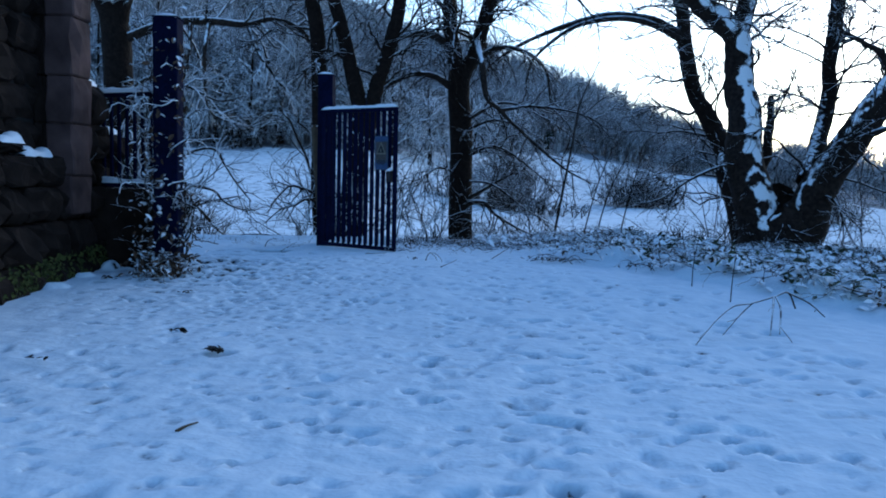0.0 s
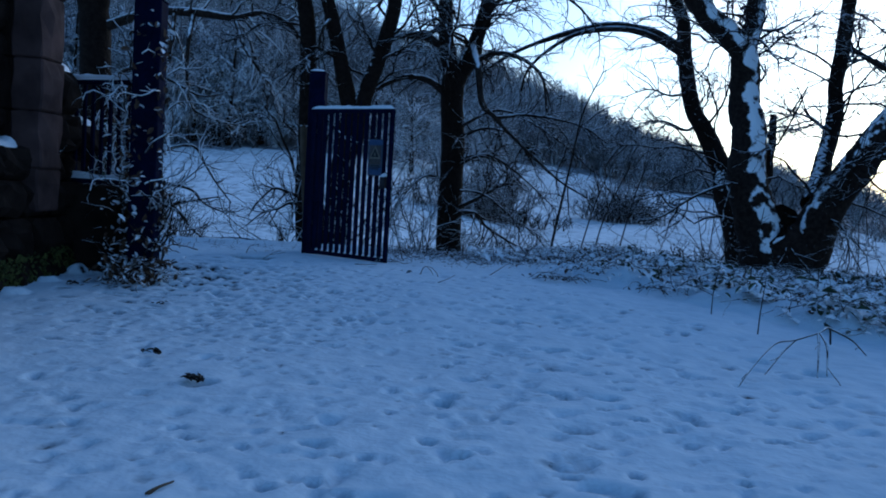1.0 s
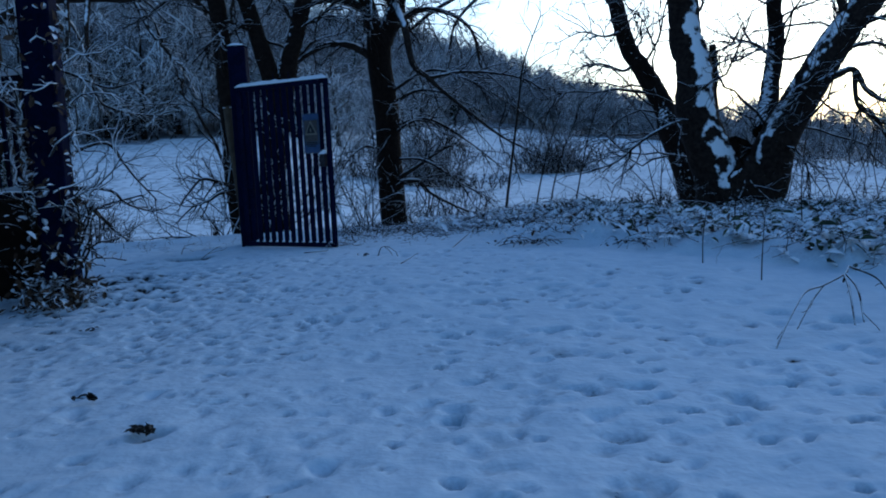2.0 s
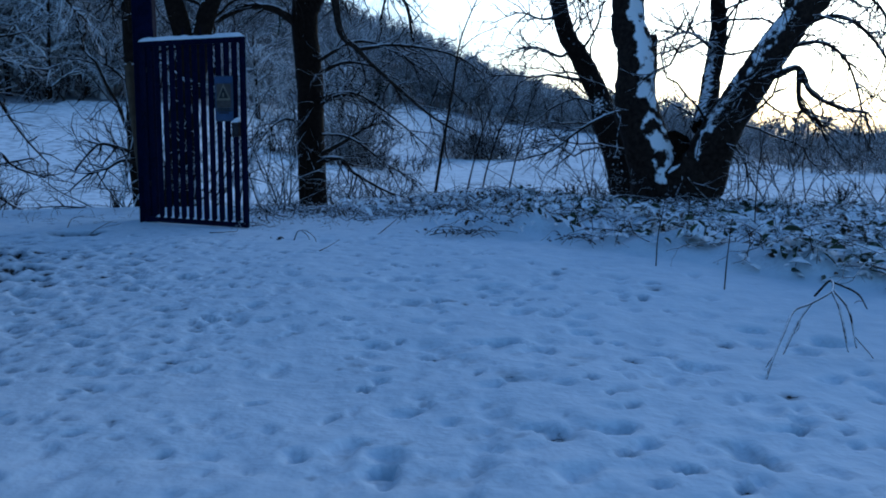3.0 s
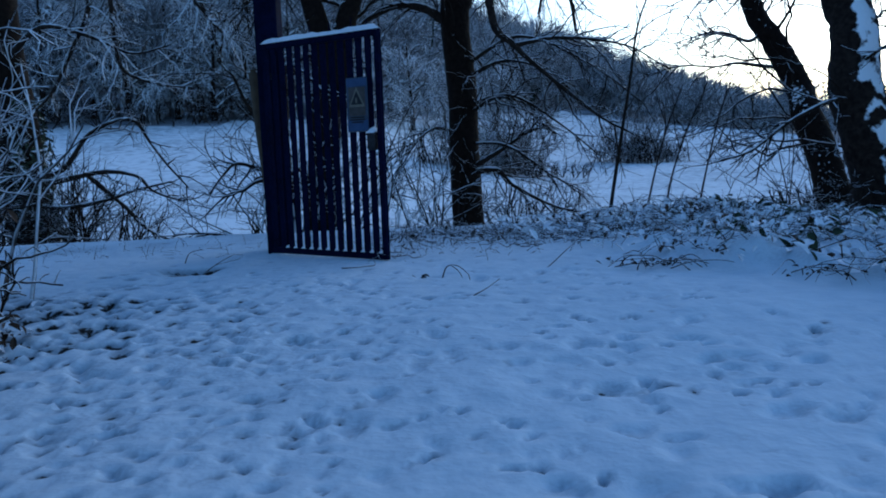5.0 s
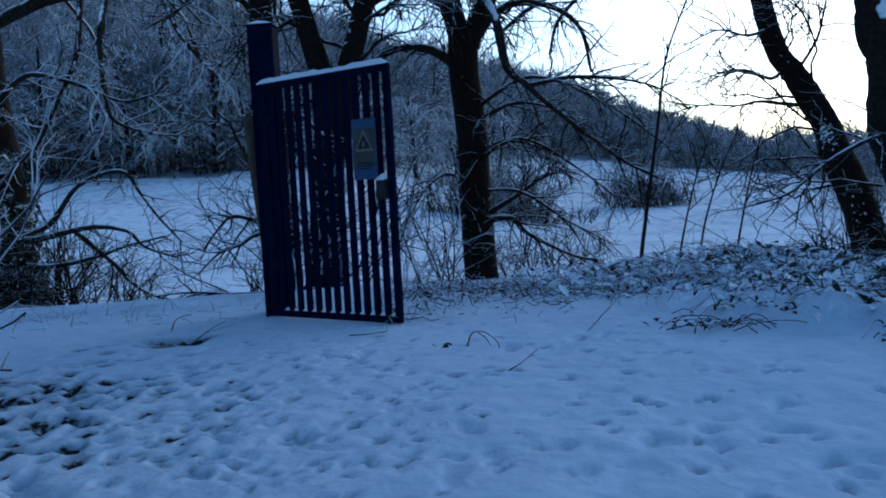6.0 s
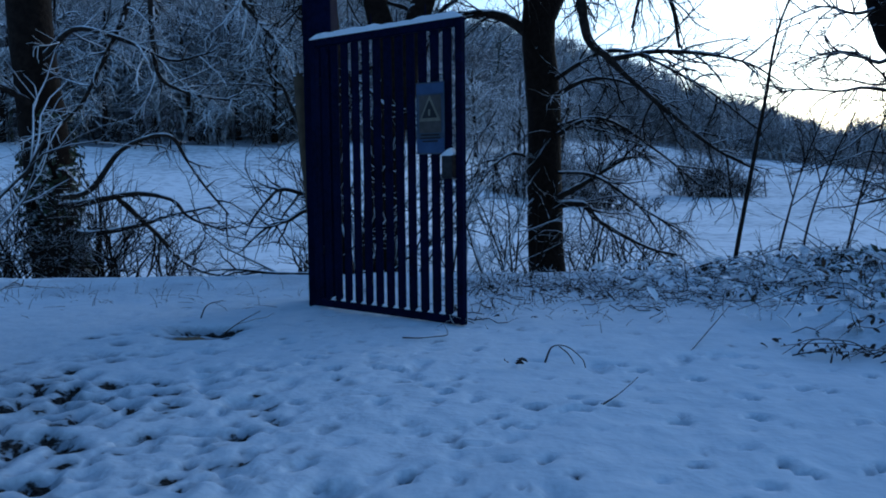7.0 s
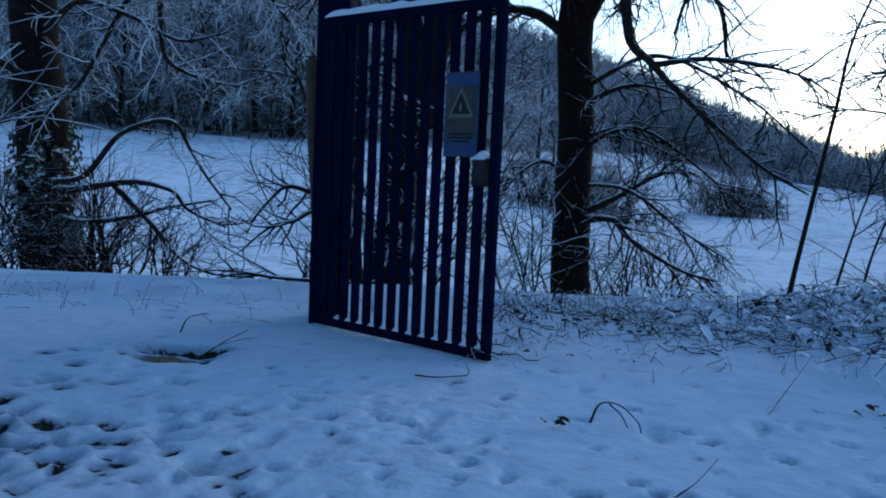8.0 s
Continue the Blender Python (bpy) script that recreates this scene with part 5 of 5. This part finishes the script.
stick("fallen_twig", "forked stick lying on the snow below the gate", [[(-0.98, 13.72, 0.18), (-0.88, 13.68, 0.185), (-0.78, 13.7, 0.19), (-0.7, 13.78, 0.19), (-0.72, 13.86, 0.24)]], 0.007, 964)
stick("fallen_twig", "thin twig lying beside the hollow", [[(-2.25, 14.0, 0.15), (-2.15, 14.1, 0.22), (-2.05, 14.2, 0.27)], [(-2.6, 14.5, 0.15), (-2.55, 14.52, 0.26), (-2.42, 14.5, 0.3)]], 0.006, 965, 1)
stick("fallen_twig", "dead stalk standing in the snow", [[(3.1, 10.29, 0.03), (3.11, 10.29, 0.3), (3.14, 10.3, 0.62)]], 0.007, 966)
stick("fallen_twig", "dead stalk standing in the snow", [[(2.95, 11.2, 0.05), (2.96, 11.2, 0.4), (3.02, 11.2, 0.75)]], 0.007, 967, 2)
stick("fallen_twig", "dead stalk among the brambles", [[(3.6, 12.0, 0.2), (3.63, 12.0, 0.7), (3.7, 12.0, 1.25)]], 0.009, 968, 3)
stick("fallen_twig", "dead stalk among the brambles", [[(4.6, 12.5, 0.2), (4.6, 12.5, 0.8), (4.68, 12.5, 1.5)]], 0.009, 969, 3)
stick("fallen_twig", "thin twig lying flat on the snow", [[(3.9, 8.4, 0.08), (4.15, 8.6, 0.12), (4.6, 8.5, 0.1)]], 0.008, 970, 2)
stick("fallen_twig", "pale stem lying flat on the snow", [[(-0.93, 5.6, 0.045), (-0.9, 5.66, 0.055), (-0.87, 5.74, 0.05)]], 0.009, 971, mat=M_STAKE)

for k, (x, y, c, w) in enumerate(((-1.26, 7.39, 24, 0.03), (-1.72, 8.04, 12, 0.025), (-2.3, 7.0, 5, 0.03), (-2.28, 9.9, 8, 0.03), (-3.35, 10.6, 12, 0.04), (-0.25, 12.95, 6, 0.03), (1.5, 13.35, 36, 0.2), (2.2, 13.4, 40, 0.24), (2.8, 12.4, 40, 0.25))):
    g = np.random.default_rng(980 + k)
    p = np.stack([x + g.normal(size=c) * w, y + g.normal(size=c) * w * 0.7, height(np.full(c, x), np.full(c, y)) + 0.02 + 0.03 * g.random(c)], 1)
    scatter_leaves("fallen_leaves", p, np.tile([0, -0.3, 1.0], (c, 1)), np.full(c, 0.026), M_CLUMP, 990 + k, "little heap of dark dead leaves on the snow", "leaves", "")


def low_bramble(x, y, seed):
    """A low knot of bramble stems lying on the snow."""
    g = np.random.default_rng(seed)
    top = tagged(new("bramble_knot"), "low knot of dark bramble stems lying on the snow", "bramble", "bramble knots on the snow")
    z = ground_at(x, y)
    top.location = (x, y, z)
    for k in range(7):
        a, l, h = g.random() * 6.28, 0.2 + 0.45 * g.random(), 0.02 + 0.09 * g.random() ** 1.5
        o = g.normal(size=2) * 0.12
        pts = [(o[0] + math.cos(a) * l * (q - 0.5), o[1] + math.sin(a) * l * (q - 0.5) * 0.7, 4 * h * q * (1 - q) * (0.7 + 0.6 * g.random()) + 0.01) for q in (0, 0.25, 0.5, 0.75, 1)]
        me, _ = limb_mesh(pts, 0.0055, 0.003, M_TWIG, seed + k, 5, 0.1)
        under(new("stem", me), top)


for k, (x, y) in enumerate(((1.5, 13.35), (1.9, 13.2), (2.3, 13.45), (2.75, 12.4), (1.2, 15.3), (2.0, 15.0), (0.6, 15.9))):
    low_bramble(x, y, 1100 + 20 * k)

# an arching bramble shoot on the brow, with a few dark leaves
stick("bramble_shoot", "bramble shoot arching over the brow with a few dark leaves", [
    [(1.35, 16.75, 0.0), (1.45, 16.75, 0.2), (1.62, 16.75, 0.29), (1.82, 16.78, 0.24), (2.0, 16.8, 0.08)],
    [(1.62, 16.75, 0.29), (1.72, 16.7, 0.2), (1.78, 16.66, 0.08)],
], 0.008, 1301, 2, "bramble")
gl = np.random.default_rng(1311)
u = gl.random(26)
P = np.stack([1.4 + 0.55 * u, 16.74 + gl.normal(size=26) * 0.04, 0.06 + 0.24 * (1 - (2 * u - 1) ** 2) + gl.normal(size=26) * 0.02], 1)
scatter_leaves("shoot_leaves", P, np.tile([0, -0.6, 0.6], (26, 1)), np.full(26, 0.032), M_CLUMP, 1312, "", "", parent=bpy.data.objects["bramble_shoot"])
bpy.data.objects["shoot_leaves"].matrix_parent_inverse = Matrix.Translation(bpy.data.objects["bramble_shoot"].location).inverted()

# ivy on the foot of the snow-laden tree
n = 1500
h, a = -0.7 + 2.9 * gl.random(n) ** 1.3, gl.random(n) * 6.28
keep = lattice(61, a * 0.6, h, 0.4) > -0.25
h, a = h[keep], a[keep]
n = len(h)
r = 0.42 + 0.16 * gl.random(n) ** 2
P = np.stack([-7.17 - 0.09 * h + np.cos(a) * r, 21 + np.sin(a) * r, h], 1)
scatter_leaves("ivy", P, np.stack([np.cos(a), np.sin(a), np.full(n, 0.45)], 1), np.full(n, 0.062), M_LEAF, 1321, "dark ivy with snow on its leaves, clothing the foot of a tree", "climber")
